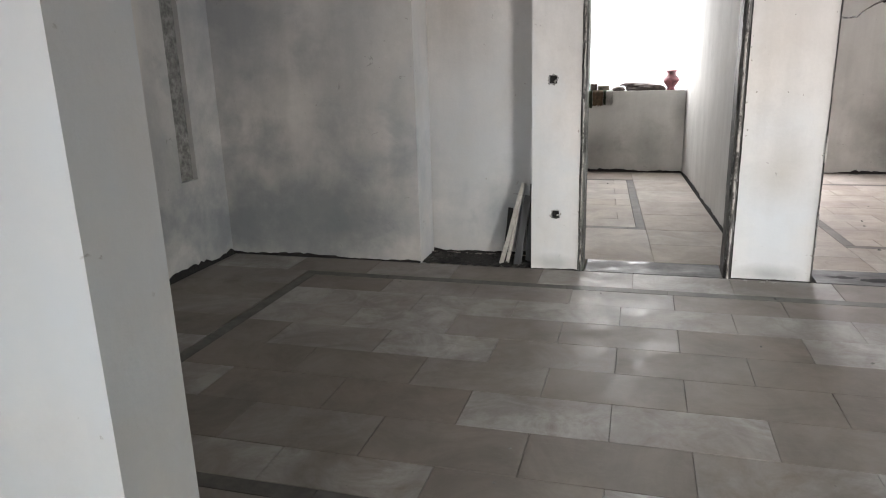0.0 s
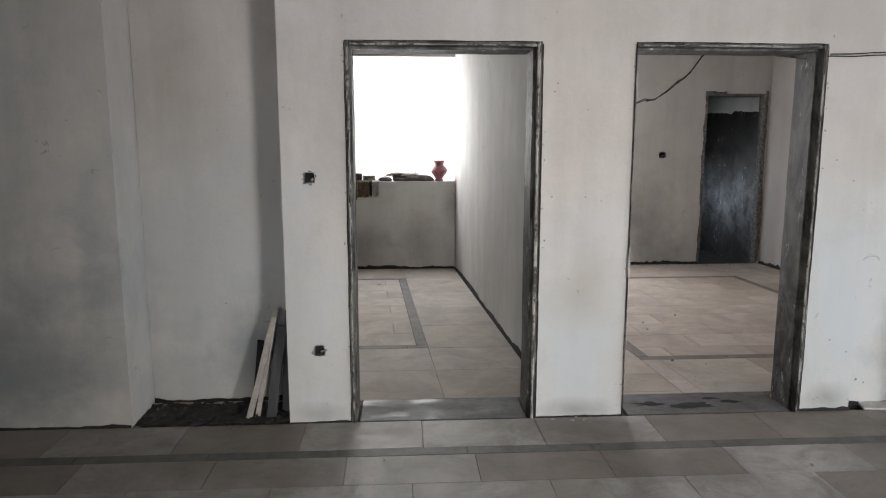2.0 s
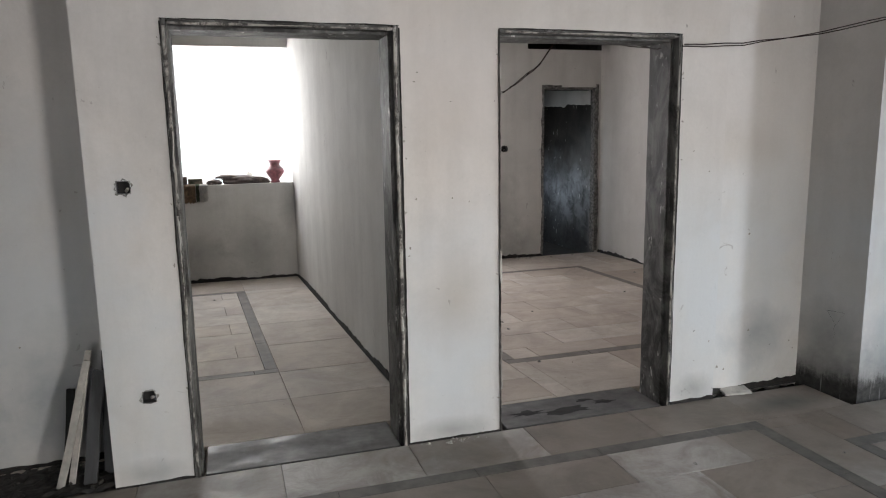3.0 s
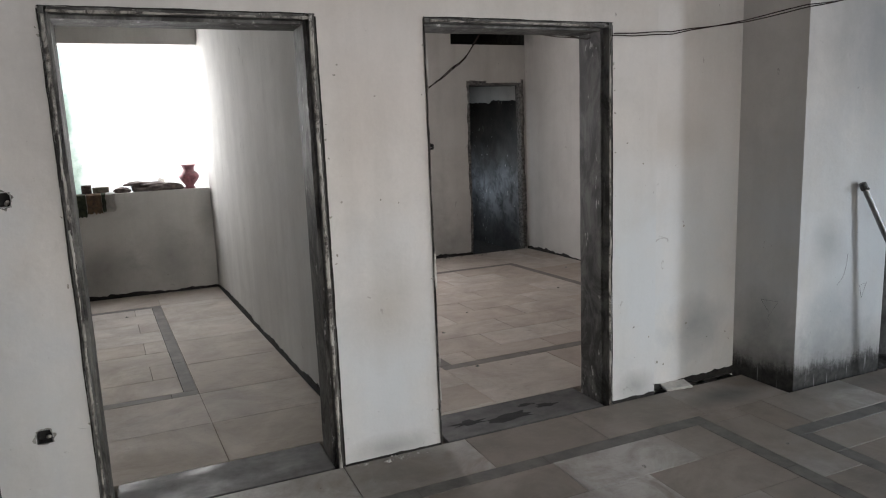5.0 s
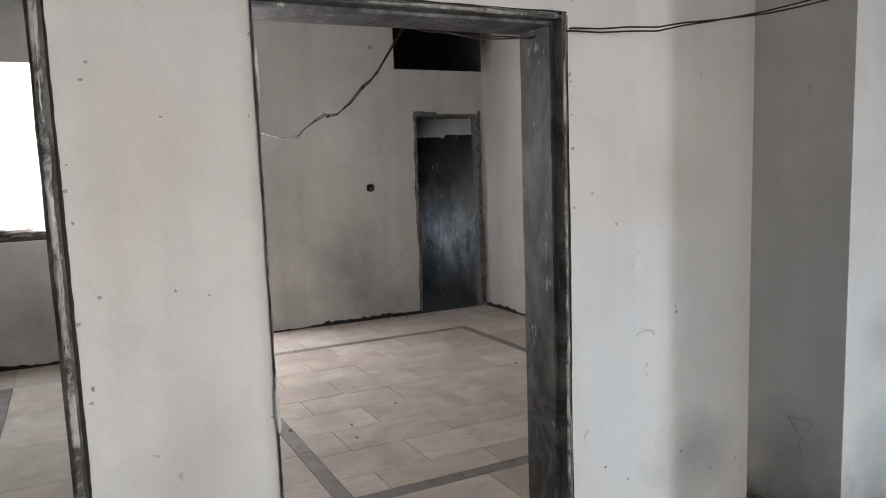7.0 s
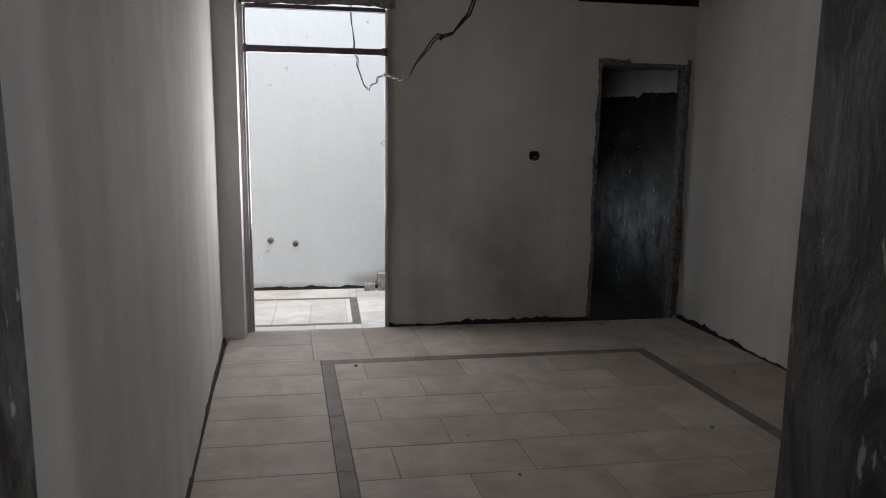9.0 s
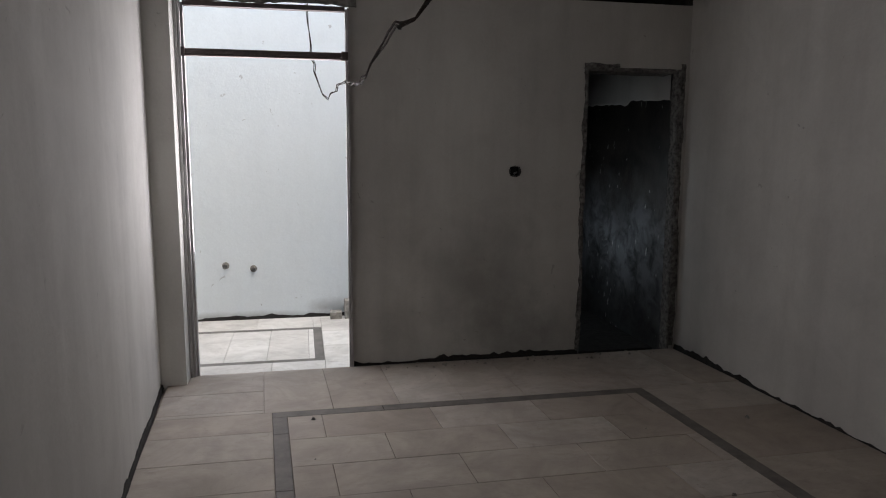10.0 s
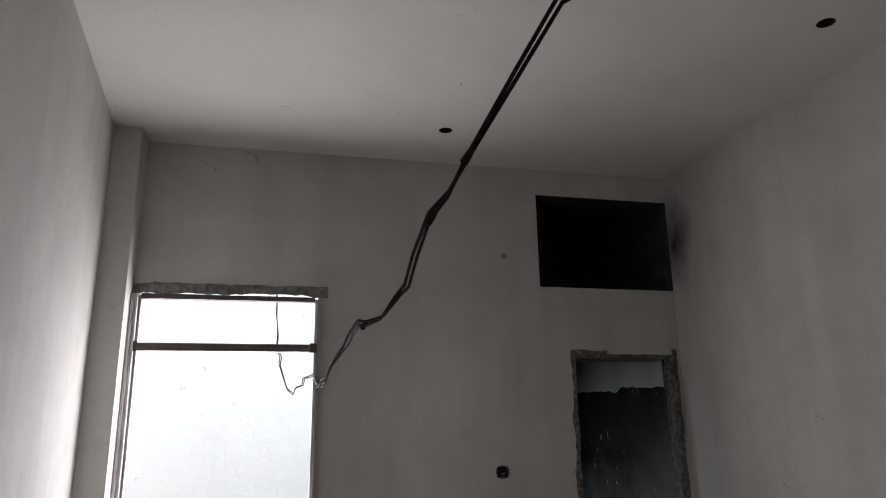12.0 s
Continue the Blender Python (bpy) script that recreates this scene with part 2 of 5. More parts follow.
# Tints for cool light low on the walls and warm light high up.
COOL_LIGHT, WARM_LIGHT = (0.50, 0.54, 0.585), (0.57, 0.52, 0.485)
SMUDGE, BROWN, BLUISH, MOSS = (0.14, 0.135, 0.13), (0.33, 0.28, 0.22), (0.20, 0.22, 0.24), (0.10, 0.20, 0.155)
MAT_WALL = plaster("lime_plaster", tone_patches=(
    # Cool and warm light on hall, niche and entrance walls, put into the colour.
    (-1.0, 5.27, 0.8, 0.9, 1.3, 0.7, COOL_LIGHT), (-1.2, 0.95, 1.2, 1.4, 1.8, 0.9, COOL_LIGHT), (1.1, 4.9, 0.45, 0.6, 0.9, 0.7, COOL_LIGHT), (2.62, 4.9, 0.6, 0.5, 1.0, 0.7, COOL_LIGHT), (3.15, 4.977, 0.8, 0.45, 1.1, 0.6, COOL_LIGHT), (-0.37, 4.9, 0.5, 0.4, 0.9, 0.5, COOL_LIGHT),
    (1.1, 4.9, 1.9, 0.7, 0.7, 0.35, WARM_LIGHT), (2.85, 4.93, 1.75, 0.8, 0.6, 0.35, WARM_LIGHT), (1.9, 4.9, 2.6, 3.0, 0.6, 0.3, WARM_LIGHT),
    # Grey-blue dirt of the west end, deepened for the light falling off there.
    (-3.0, 4.9, 0.25, 1.2, 0.5, 0.7, BLUISH), (-2.0, 4.9, 0.35, 0.45, 0.35, 0.45, SMUDGE), (-1.55, 4.9, 0.7, 0.14, 0.7, 0.4, BLUISH), (-1.9, 4.9, 1.5, 0.5, 1.6, 0.4, BLUISH),
    # More west-end dirt and falloff; then the niche's cast shadow, painted low at right.
    (-2.3, 4.9, 0.4, 1.3, 0.8, 0.7, BLUISH), (-2.9, 4.9, 1.9, 0.8, 1.1, 0.65, BLUISH), (-3.11, 4.0, 0.8, 1.2, 0.9, 0.55, BLUISH), (-0.75, 5.27, 0.3, 0.35, 0.5, 0.65, BLUISH), (-1.2, 5.27, 1.9, 0.4, 0.6, 0.25, BROWN),
    (1.12, 4.9, 0.75, 0.25, 0.3, 0.45, BROWN), (1.0, 4.9, 1.55, 0.2, 0.45, 0.2, BROWN), (3.1, 4.977, 0.35, 0.28, 0.22, 0.6, BLUISH), (2.95, 4.977, 1.5, 0.35, 0.2, 0.3, BROWN),
    (1.1, 4.9, 0.04, 0.3, 0.08, 0.5, SMUDGE), (2.6, 4.9, 0.08, 0.15, 0.12, 0.5, SMUDGE), (-0.4, 4.9, 0.05, 0.2, 0.08, 0.4, SMUDGE), (1.9, 4.9, 2.2, 1.6, 0.25, 0.25, BROWN)))
# The first patch is the pillar's bluish light, tinted into the plaster.
MAT_WALL_DAMP = plaster("damp_plaster", damp=0.064, tone_patches=((3.95, 4.57, 0.8, 0.9, 1.0, 0.7, COOL_LIGHT), (3.75, 4.57, 0.85, 0.16, 0.22, 0.35, SMUDGE), (3.45, 4.8, 0.1, 0.5, 0.16, 0.6, SMUDGE), (4.0, 4.57, 0.15, 0.9, 0.2, 0.45, SMUDGE), (3.75, 4.57, 0.3, 0.4, 0.35, 0.5, BLUISH), (3.47, 4.8, 0.3, 0.25, 0.3, 0.5, SMUDGE), (4.1, 4.57, 1.9, 0.5, 0.6, 0.3, BLUISH)))
MAT_WALL_B = plaster("grey_plaster", (0.60, 0.59, 0.565), (0.32, 0.31, 0.30), blotch=0.6, tone_patches=(
    (3.15, 9.78, 0.55, 0.6, 0.65, 0.5, SMUDGE), (3.5, 9.78, 0.15, 0.6, 0.4, 0.45, SMUDGE), (2.5, 9.78, 0.25, 0.3, 0.3, 0.35, SMUDGE), (0.3, 9.667, 0.4, 0.4, 0.4, 0.5, SMUDGE),
    # The last patch is near-black, in the corner beside the loft opening.
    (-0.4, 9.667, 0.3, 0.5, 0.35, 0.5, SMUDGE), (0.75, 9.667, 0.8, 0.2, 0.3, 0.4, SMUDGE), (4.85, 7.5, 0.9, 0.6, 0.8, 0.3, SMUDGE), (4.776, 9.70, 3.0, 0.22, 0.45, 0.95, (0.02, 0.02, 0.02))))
MAT_CEILING = plaster("ceiling_plaster", (0.68, 0.67, 0.645), (0.5, 0.49, 0.475), blotch=0.3)
MAT_YARD = plaster("yard_whitewash", (0.72, 0.78, 0.825), (0.58, 0.635, 0.675), blotch=0.3, tone_patches=(
    (-0.70, 12.1, 1.1, 0.2, 0.55, 0.95, MOSS), (-0.70, 12.1, 1.9, 0.11, 0.9, 0.9, MOSS), (-0.70, 12.1, 2.9, 0.05, 0.7, 0.8, MOSS), (2.1, 12.12, -0.1, 0.3, 0.12, 0.5, SMUDGE), (1.3, 12.12, -0.17, 1.2, 0.07, 0.5, SMUDGE)))
# Hall tiles are coloured darker than the room tiles to match the dimmer hall.
MAT_TILE = marble("dimmed_hall_marble", (0.235, 0.203, 0.175), (0.20, 0.167, 0.14), (0.50, 0.49, 0.475), tone_patches=((3.08, 4.70, 0.30, 0.14, 0.8), (3.9, 4.45, 0.5, 0.12, 0.5)))
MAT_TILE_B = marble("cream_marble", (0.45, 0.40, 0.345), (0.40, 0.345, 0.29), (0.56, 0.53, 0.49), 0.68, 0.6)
MAT_TILE_YARD = marble("yard_marble", (0.60, 0.58, 0.56), (0.48, 0.46, 0.44), (0.66, 0.65, 0.64), 0.6, 0.8)
MAT_STRIP = plain("grey_granite", (0.155, 0.142, 0.13), (0.08, 0.075, 0.07), 0.6, scale=9, relief=0.1)
MAT_SILL = plain("worn_grey_slab", (0.13, 0.127, 0.125), (0.06, 0.058, 0.057), 0.5, scale=9, relief=0.04)
sill_nt = MAT_SILL.node_tree
sill_nt.links.new(ramp(sill_nt, noise_tex(sill_nt, place(sill_nt, (1, 2, 1)), 3.0, 5, 0.6, 0.4), (0.42, 0.7), (0.62, 0.42)), sill_nt.nodes["Principled BSDF"].inputs["Roughness"])
MAT_MORTAR = plain("bed_mortar", (0.10, 0.095, 0.09), (0.04, 0.038, 0.036), 0.95, scale=22, relief=0.8)
MAT_JOINT = plain("dusty_tile_joint", (0.24, 0.21, 0.18), (0.11, 0.096, 0.084), 0.95, scale=14, relief=0.6)
MAT_JOINT_B = plain("pale_tile_joint", (0.36, 0.315, 0.265), (0.19, 0.162, 0.138), 0.95, scale=9, relief=0.6)
MAT_STRIP_B = plain("worn_strip", (0.19, 0.172, 0.155), (0.105, 0.096, 0.088), 0.72, scale=8, relief=0.1)
MAT_SOIL = plain("dark_rubble_soil", (0.045, 0.042, 0.04), (0.018, 0.017, 0.016), 0.95, scale=26, relief=1.0)
MAT_GAP = plain("black_joint", (0.03, 0.028, 0.026), (0.012, 0.011, 0.011), 0.95, scale=40, relief=0.8)
MAT_FRAME = frame_paint("weathered_frame")
MAT_CHIPPED = chipped_paint("chipped_whitewash")
MAT_STEEL = plain("grey_steel", (0.30, 0.30, 0.31), (0.13, 0.13, 0.13), 0.35, 0.9, scale=30, relief=0.15, stretch=(1, 1, 0.2))
MAT_DOOR_C = plain("aluminium_profile", (0.5, 0.5, 0.51), (0.3, 0.29, 0.29), 0.4, 0.6, scale=24, relief=0.1, stretch=(1, 1, 0.2))
MAT_BAR = plain("rusty_brown_bar", (0.13, 0.10, 0.10), (0.07, 0.055, 0.055), 0.55, scale=30)
MAT_CONCRETE = plain("rough_concrete", (0.34, 0.335, 0.32), (0.13, 0.127, 0.122), 0.9, scale=24, relief=0.9)
MAT_RIM = plain("stained_concrete_rim", (0.24, 0.235, 0.225), (0.05, 0.048, 0.046), 0.95, scale=30, relief=0.9)
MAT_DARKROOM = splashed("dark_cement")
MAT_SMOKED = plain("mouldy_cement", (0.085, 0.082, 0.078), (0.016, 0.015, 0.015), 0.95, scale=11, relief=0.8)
MAT_LOFT = plain("shaded_concrete", (0.06, 0.058, 0.055), (0.018, 0.017, 0.017), 0.95, scale=12, relief=0.6)
# Near-black for black things, and for insides that should look unlit.
MAT_BLACK_AND_SHADE = plain("black_and_shade", (0.02, 0.02, 0.02), (0.008, 0.008, 0.008), 0.95)
MAT_WIRE = plain("brown_cable", (0.045, 0.03, 0.027), (0.018, 0.013, 0.012), 0.75, scale=60)
MAT_WIRE.node_tree.nodes["Principled BSDF"].inputs["Specular IOR Level"].default_value = 0.08
MAT_VASE = plain("purple_clay", (0.36, 0.12, 0.15), (0.12, 0.045, 0.055), 0.4, scale=16)
MAT_RAG = plain("stained_rag", (0.22, 0.19, 0.15), (0.05, 0.06, 0.04), 0.95, scale=14)
MAT_SACK = plain("dirty_dark_cloth", (0.11, 0.085, 0.075), (0.035, 0.028, 0.026), 0.95, scale=20)
MAT_PALE = plain("pale_board", (0.55, 0.53, 0.5), (0.36, 0.35, 0.33), 0.7, scale=16)
MAT_SLATE = plain("grey_board", (0.10, 0.105, 0.115), (0.055, 0.056, 0.06), 0.75, scale=16, stretch=(1, 1, 0.2))
MAT_BRICK = plain("plastered_block", (0.40, 0.38, 0.35), (0.18, 0.17, 0.16), 0.9, scale=20, relief=0.7)
MAT_BRASS = plain("dull_brass", (0.28, 0.22, 0.12), (0.12, 0.10, 0.07), 0.4, 0.9)
MAT_VENT = plain("grey_panel", (0.33, 0.34, 0.36), (0.24, 0.25, 0.26), 0.6, scale=12)


# ---- building helpers ----
def link_mesh(name, bm, mat, parent=None, label=""):
    bmesh.ops.recalc_face_normals(bm, faces=bm.faces)
    me = bpy.data.meshes.new(name)
    bm.to_mesh(me)
    bm.free()
    me.materials.append(mat)
    ob = new(name, me)
    if parent:
        ob.parent = parent
    if label:
        ob["label"] = label
    return ob


def part(name, bm, mat, parent, label=""):
    return link_mesh(name, bm, mat, parent, label)


def structure(name, bm, mat, label, category):
    return tagged(link_mesh(name, bm, mat), label, category, kind="structure")


def box(bm, x0, x1, y0, y1, z0, z1):
    v = [bm.verts.new((x, y, z)) for z in (z0, z1) for x, y in ((x0, y0), (x1, y0), (x1, y1), (x0, y1))]
    for f in ((0, 3, 2, 1), (4, 5, 6, 7), (0, 1, 5, 4), (1, 2, 6, 5), (2, 3, 7, 6), (3, 0, 4, 7)):
        bm.faces.new([v[i] for i in f])
    return v


def bevel(bm, width, segments=2):
    bmesh.ops.bevel(bm, geom=list(bm.edges), offset=width, segments=segments, affect="EDGES", profile=0.6)


def panel(u0, u1, w0, w1, d0, d1, holes, where):
    """A wall in (u, d, w) = along, through, up, with rectangular holes (u0, u1, w0, w1); where() maps to the world."""
    us = sorted({u0, u1, *(min(max(h[i], u0), u1) for h in holes for i in (0, 1))})
    ws = sorted({w0, w1, *(min(max(h[i], w0), w1) for h in holes for i in (2, 3))})
    solid = {}
    for i in range(len(us) - 1):
        for j in range(len(ws) - 1):
            cu, cw = (us[i] + us[i + 1]) / 2, (ws[j] + ws[j + 1]) / 2
            solid[i, j] = not any(h[0] < cu < h[1] and h[2] < cw < h[3] for h in holes)
    bm = bmesh.new()
    made = {}

    def vert(i, j, d):
        if (i, j, d) not in made:
            made[i, j, d] = bm.verts.new(where(us[i], d, ws[j]))
        return made[i, j, d]

    for (i, j), full in solid.items():
        if not full:
            continue
        for d in (d0, d1):
            bm.faces.new([vert(i, j, d), vert(i + 1, j, d), vert(i + 1, j + 1, d), vert(i, j + 1, d)])
        for di, dj, a, b in ((-1, 0, (0, 0), (0, 1)), (1, 0, (1, 0), (1, 1)), (0, -1, (0, 0), (1, 0)), (0, 1, (0, 1), (1, 1))):
            if not solid.get((i + di, j + dj)):
                pa, pb = (i + a[0], j + a[1]), (i + b[0], j + b[1])
                bm.faces.new([vert(*pa, d0), vert(*pb, d0), vert(*pb, d1), vert(*pa, d1)])
    return bm


def along_x(u, d, w):
    return (u, d, w)


def along_y(u, d, w):
    return (d, u, w)


def ragged_base(a, b, out, high, seed):
    """A ragged dark hem where the plaster stops short of the floor, from a to b (x, y), proud by out."""
    rng = random.Random(seed)
    ax, ay = a
    bx, by = b
    length = math.hypot(bx - ax, by - ay)
    n = max(6, int(length / 0.035))
    nx, ny = -(by - ay) / length, (bx - ax) / length
    bm = bmesh.new()
    low, top, back = [], [], []
    drift = high * 0.5
    for i in range(n + 1):
        f = i / n
        drift += (rng.random() - 0.5) * high * 0.5
        drift = min(max(drift, 0.25 * high), high)
        h = drift * (0.7 + 0.6 * rng.random())
        x, y = ax + (bx - ax) * f, ay + (by - ay) * f
        low.append(bm.verts.new((x + nx * out * 2.5, y + ny * out * 2.5, -0.012)))
        top.append(bm.verts.new((x + nx * out, y + ny * out, h)))
        back.append(bm.verts.new((x - nx * 0.004, y - ny * 0.004, h + 0.002)))
    for i in range(n):
        bm.faces.new((low[i], low[i + 1], top[i + 1], top[i]))
        bm.faces.new((top[i], top[i + 1], back[i + 1], back[i]))
    return bm


CEIL = 3.51

# ---- floors: one dark mortar bed, with the tiles laid on it at the end of the file ----
bm = bmesh.new()
box(bm, -3.4, 7.1, -3.9, 5.20, -0.25, -0.035)
floor = structure("floor", bm, MAT_JOINT, "beige marble tile floor with dark inlaid strips", "floor")
bm = bmesh.new()
box(bm, -2.75, 1.12, 5.202, 9.80, -0.25, -0.035)
structure("floor_window_room", bm, MAT_JOINT_B, "cream marble tile floor with dark inlaid strip", "floor")
bm = bmesh.new()
box(bm, 1.122, 5.2, 5.202, 9.80, -0.25, -0.035)
structure("floor_yard_room", bm, MAT_JOINT_B, "cream marble tile floor with grey inlaid border", "floor")
bm = bmesh.new()
box(bm, -0.9, 3.4, 9.80, 12.3, -0.40, -0.225)
yard_floor = structure("ground", bm, MAT_MORTAR, "mortar bed of the small open yard", "ground")
bm = bmesh.new()
box(bm, -60, 60, -60, 60, -0.6, -0.45)
structure("ground_outside", bm, MAT_MORTAR, "bare dark earth around the house", "ground")

# ---- hall: its long plastered wall with a niche and two doorways ----
AL, AR, BL, BR, HEAD = -0.197, 0.858, 1.367, 2.438, 2.106
sockets = [(-0.4285, -0.3685, 1.3585, 1.4185), (-0.399, -0.341, 0.394, 0.452)]
holes = [(AL, AR, -1, HEAD), (BL, BR, -1, HEAD), (-1.422, -0.547, -1, 2.42), *sockets]
structure("wall_hall_north", panel(-3.4, 2.745, -0.2, CEIL, 4.90, 5.15, holes, along_x), MAT_WALL,
          "smudged white plaster wall with two doorways and niche", "wall")
structure("wall_niche_back", panel(-1.55, -0.42, -0.2, 2.6, 5.27, 5.40, [], along_x), MAT_WALL,
          "plaster at the back of the niche, bluish light and shadow painted in", "wall")
bm = bmesh.new()
box(bm, -1.55, -1.424, 5.152, 5.268, -0.2, 2.6)
box(bm, -0.545, -0.42, 5.152, 5.268, -0.2, 2.6)
box(bm, -1.422, -0.547, 5.152, 5.268, 2.422, 2.6)
structure("wall_niche_sides", bm, MAT_WALL, "plastered cheeks of the wall niche", "wall")
structure("wall_hall_recess", panel(2.747, 3.46, -0.2, CEIL, 4.977, 5.15, [], along_x), MAT_WALL,
          "set-back white plaster with a grey damp patch", "wall")
bm = panel(0, 3.6, -0.2, CEIL, 0, 0.57, [(0.74, 1.4, -0.3, 0.97)], lambda u, d, w: (3.508 + u - 0.165 * d, 4.58 + d - 0.012 * u, w))
structure("pillar_hall", bm, MAT_WALL_DAMP, "projecting plaster wall with black mould at its foot", "pillar")

# left side with two plastered-over pipe chases, south stub beside the entrance, unseen light-blocking wall, unseen
# outer walls with daylight openings
chases = [(3.83, 4.03, 0.715, 3.2), (4.33, 4.53, 0.70, 3.2)]
structure("wall_hall_west", panel(-3.9, 4.898, -0.2, CEIL, -3.35, -3.11, chases, along_y), MAT_WALL,
          "dim plaster wall with two vertical pipe chases", "wall")
bm = bmesh.new()
box(bm, -3.349, -3.15, 3.70, 4.66, 0.5, 3.4)
structure("wall_chase_back", bm, MAT_CONCRETE, "rough grey cement inside the pipe chases", "wall")
structure("wall_entrance", panel(-3.108, -0.80, -0.2, CEIL, 0.93, 1.16, [], along_x), MAT_WALL,
          "bright white plaster wall end beside the entrance", "wall")
# Unseen wall, its end set to keep south light off the pillar.
structure("wall_entrance_east", panel(4.05, 6.9, -0.2, CEIL, 0.93, 1.16, [], along_x), MAT_WALL,
          "unseen plaster wall added to hold back light in the hall", "wall")
structure("wall_south", panel(-3.35, 7.05, -0.2, CEIL, -3.85, -3.62, [(-1.1, 0.1, -0.1, 2.4), (3.5, 5.3, 0.5, 2.5)], along_x), MAT_WALL,
          "plaster wall with a wide window opening", "wall")
structure("wall_east", panel(-3.61, 4.3, -0.2, CEIL, 6.9, 7.05, [(1.5, 2.8, 0.5, 2.2)], along_y), MAT_WALL,
          "plaster wall with a window opening", "wall")
bm = bmesh.new()
box(bm, -3.35, 7.05, -3.85, 5.02, CEIL + 0.002, CEIL + 0.15)
structure("ceiling_hall", bm, MAT_CEILING, "plain off-white plaster ceiling of the hall", "ceiling")

# ---- room with the window (west) and room with the yard door (east) ----
def part_a(y):
    return 0.77 + 0.058 * (9.667 - y)


def part_b(y):
    return 0.935 + 0.078 * (9.54 - y)


bm = bmesh.new()
pts = [(part_a(5.152), 5.152), (part_b(5.152), 5.152), (part_b(9.78), 9.78), (part_a(9.78), 9.78)]
lo = [bm.verts.new((x, y, -0.2)) for x, y in pts]
hi = [bm.verts.new((x, y, CEIL)) for x, y in pts]
bm.faces.new(lo), bm.faces.new(hi)
for i in range(4):
    bm.faces.new((lo[i], lo[(i + 1) % 4], hi[(i + 1) % 4], hi[i]))
structure("wall_partition", bm, MAT_WALL_B, "smooth grey plaster partition between the two rooms", "wall")

WIN = (-0.70, 0.80, 1.09, 2.58)
structure("wall_room_window", panel(-2.6, 0.762, -0.5, CEIL, 9.667, 9.90, [WIN], along_x), MAT_WALL_B,
          "grey plaster wall with a wide open window hole", "wall")
structure("wall_room_west", panel(5.41, 9.90, -0.2, CEIL, -2.75, -2.602, [], along_y), MAT_WALL_B, "grey plaster side wall", "wall")
bm = bmesh.new()
box(bm, -2.75, 0.95, 5.152, 9.9, CEIL + 0.002, CEIL + 0.15)
structure("ceiling_window_room", bm, MAT_CEILING, "off-white plaster ceiling", "ceiling")

CL, CR, CTOP = 1.095, 2.215, 2.57
DL, DR, DTOP = 3.947, 4.725, 2.172
LOFT = (3.735, 4.95, 2.637, 3.318)
sock_b = (3.375, 3.452, 1.372, 1.442)
plug = (3.46, 3.495, 2.83, 2.865)
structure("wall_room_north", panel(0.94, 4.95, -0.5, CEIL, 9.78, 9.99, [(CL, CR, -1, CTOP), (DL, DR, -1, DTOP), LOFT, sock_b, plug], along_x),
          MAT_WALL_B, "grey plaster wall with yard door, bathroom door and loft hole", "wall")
bm = bmesh.new()
box(bm, 0.90, 1.093, 9.56, 9.778, -0.2, CEIL - 0.002)
structure("pilaster_yard_door", bm, MAT_WALL_B, "narrow plaster pilaster beside the yard door", "pillar")
bm = panel(5.152, 9.778, -0.2, CEIL, 0, 0.2, [], lambda u, d, w: (4.775 + 0.03 * (9.78 - u) + d, u, w))
structure("wall_room_east", bm, MAT_WALL_B, "pale grey plaster wall of the yard-door room", "wall")
structure("wall_room_south", panel(2.747, 5.2, -0.2, CEIL, 5.152, 5.24, [], along_x), MAT_WALL_B, "plaster wall beside the doorway", "wall")

# ceiling of the yard-door room, with two round holes for spot lamps, their inner shade painted black
spots = [(2.939, 9.236), (4.423, 7.708)]
R, H = 0.042, 0.09
xs = sorted([0.90, 5.2] + [x + s * H for x, y in spots for s in (-1, 1)])
ys = sorted([5.0, 9.99] + [y + s * H for x, y in spots for s in (-1, 1)])
bm = bmesh.new()
for i in range(len(xs) - 1):
    for j in range(len(ys) - 1):
        cx, cy = (xs[i] + xs[i + 1]) / 2, (ys[j] + ys[j + 1]) / 2
        hole = next((s for s in spots if abs(s[0] - cx) < H / 2 and abs(s[1] - cy) < H / 2), None)
        if not hole:
            bm.faces.new([bm.verts.new((x, y, CEIL)) for x, y in ((xs[i], ys[j]), (xs[i + 1], ys[j]), (xs[i + 1], ys[j + 1]), (xs[i], ys[j + 1]))])
            continue
        ring = []
        for k in range(24):
            c, s = math.cos(k * math.tau / 24), math.sin(k * math.tau / 24)
            m = max(abs(c), abs(s))
            ring.append([bm.verts.new((hole[0] + c * q, hole[1] + s * q, z)) for q, z in ((H / m, CEIL), (R, CEIL), (R, CEIL + 0.10))])
        for k in range(24):
            a, b = ring[k], ring[(k + 1) % 24]
            bm.faces.new((a[0], b[0], b[1], a[1]))
            bm.faces.new((a[1], b[1], b[2], a[2])).material_index = 1
        bm.faces.new([q[2] for q in ring]).material_index = 1
box(bm, 0.90, 5.2, 5.0, 9.99, CEIL + 0.11, CEIL + 0.16)
structure("ceiling_yard_room", bm, MAT_CEILING, "off-white plaster ceiling with two round lamp holes", "ceiling").data.materials.append(MAT_BLACK_AND_SHADE)

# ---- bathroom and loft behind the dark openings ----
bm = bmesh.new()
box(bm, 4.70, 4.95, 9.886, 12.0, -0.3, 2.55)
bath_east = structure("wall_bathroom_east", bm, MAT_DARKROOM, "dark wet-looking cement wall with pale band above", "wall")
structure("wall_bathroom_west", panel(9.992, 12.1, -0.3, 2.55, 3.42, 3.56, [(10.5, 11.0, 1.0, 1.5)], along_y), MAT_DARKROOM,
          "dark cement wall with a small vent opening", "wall")
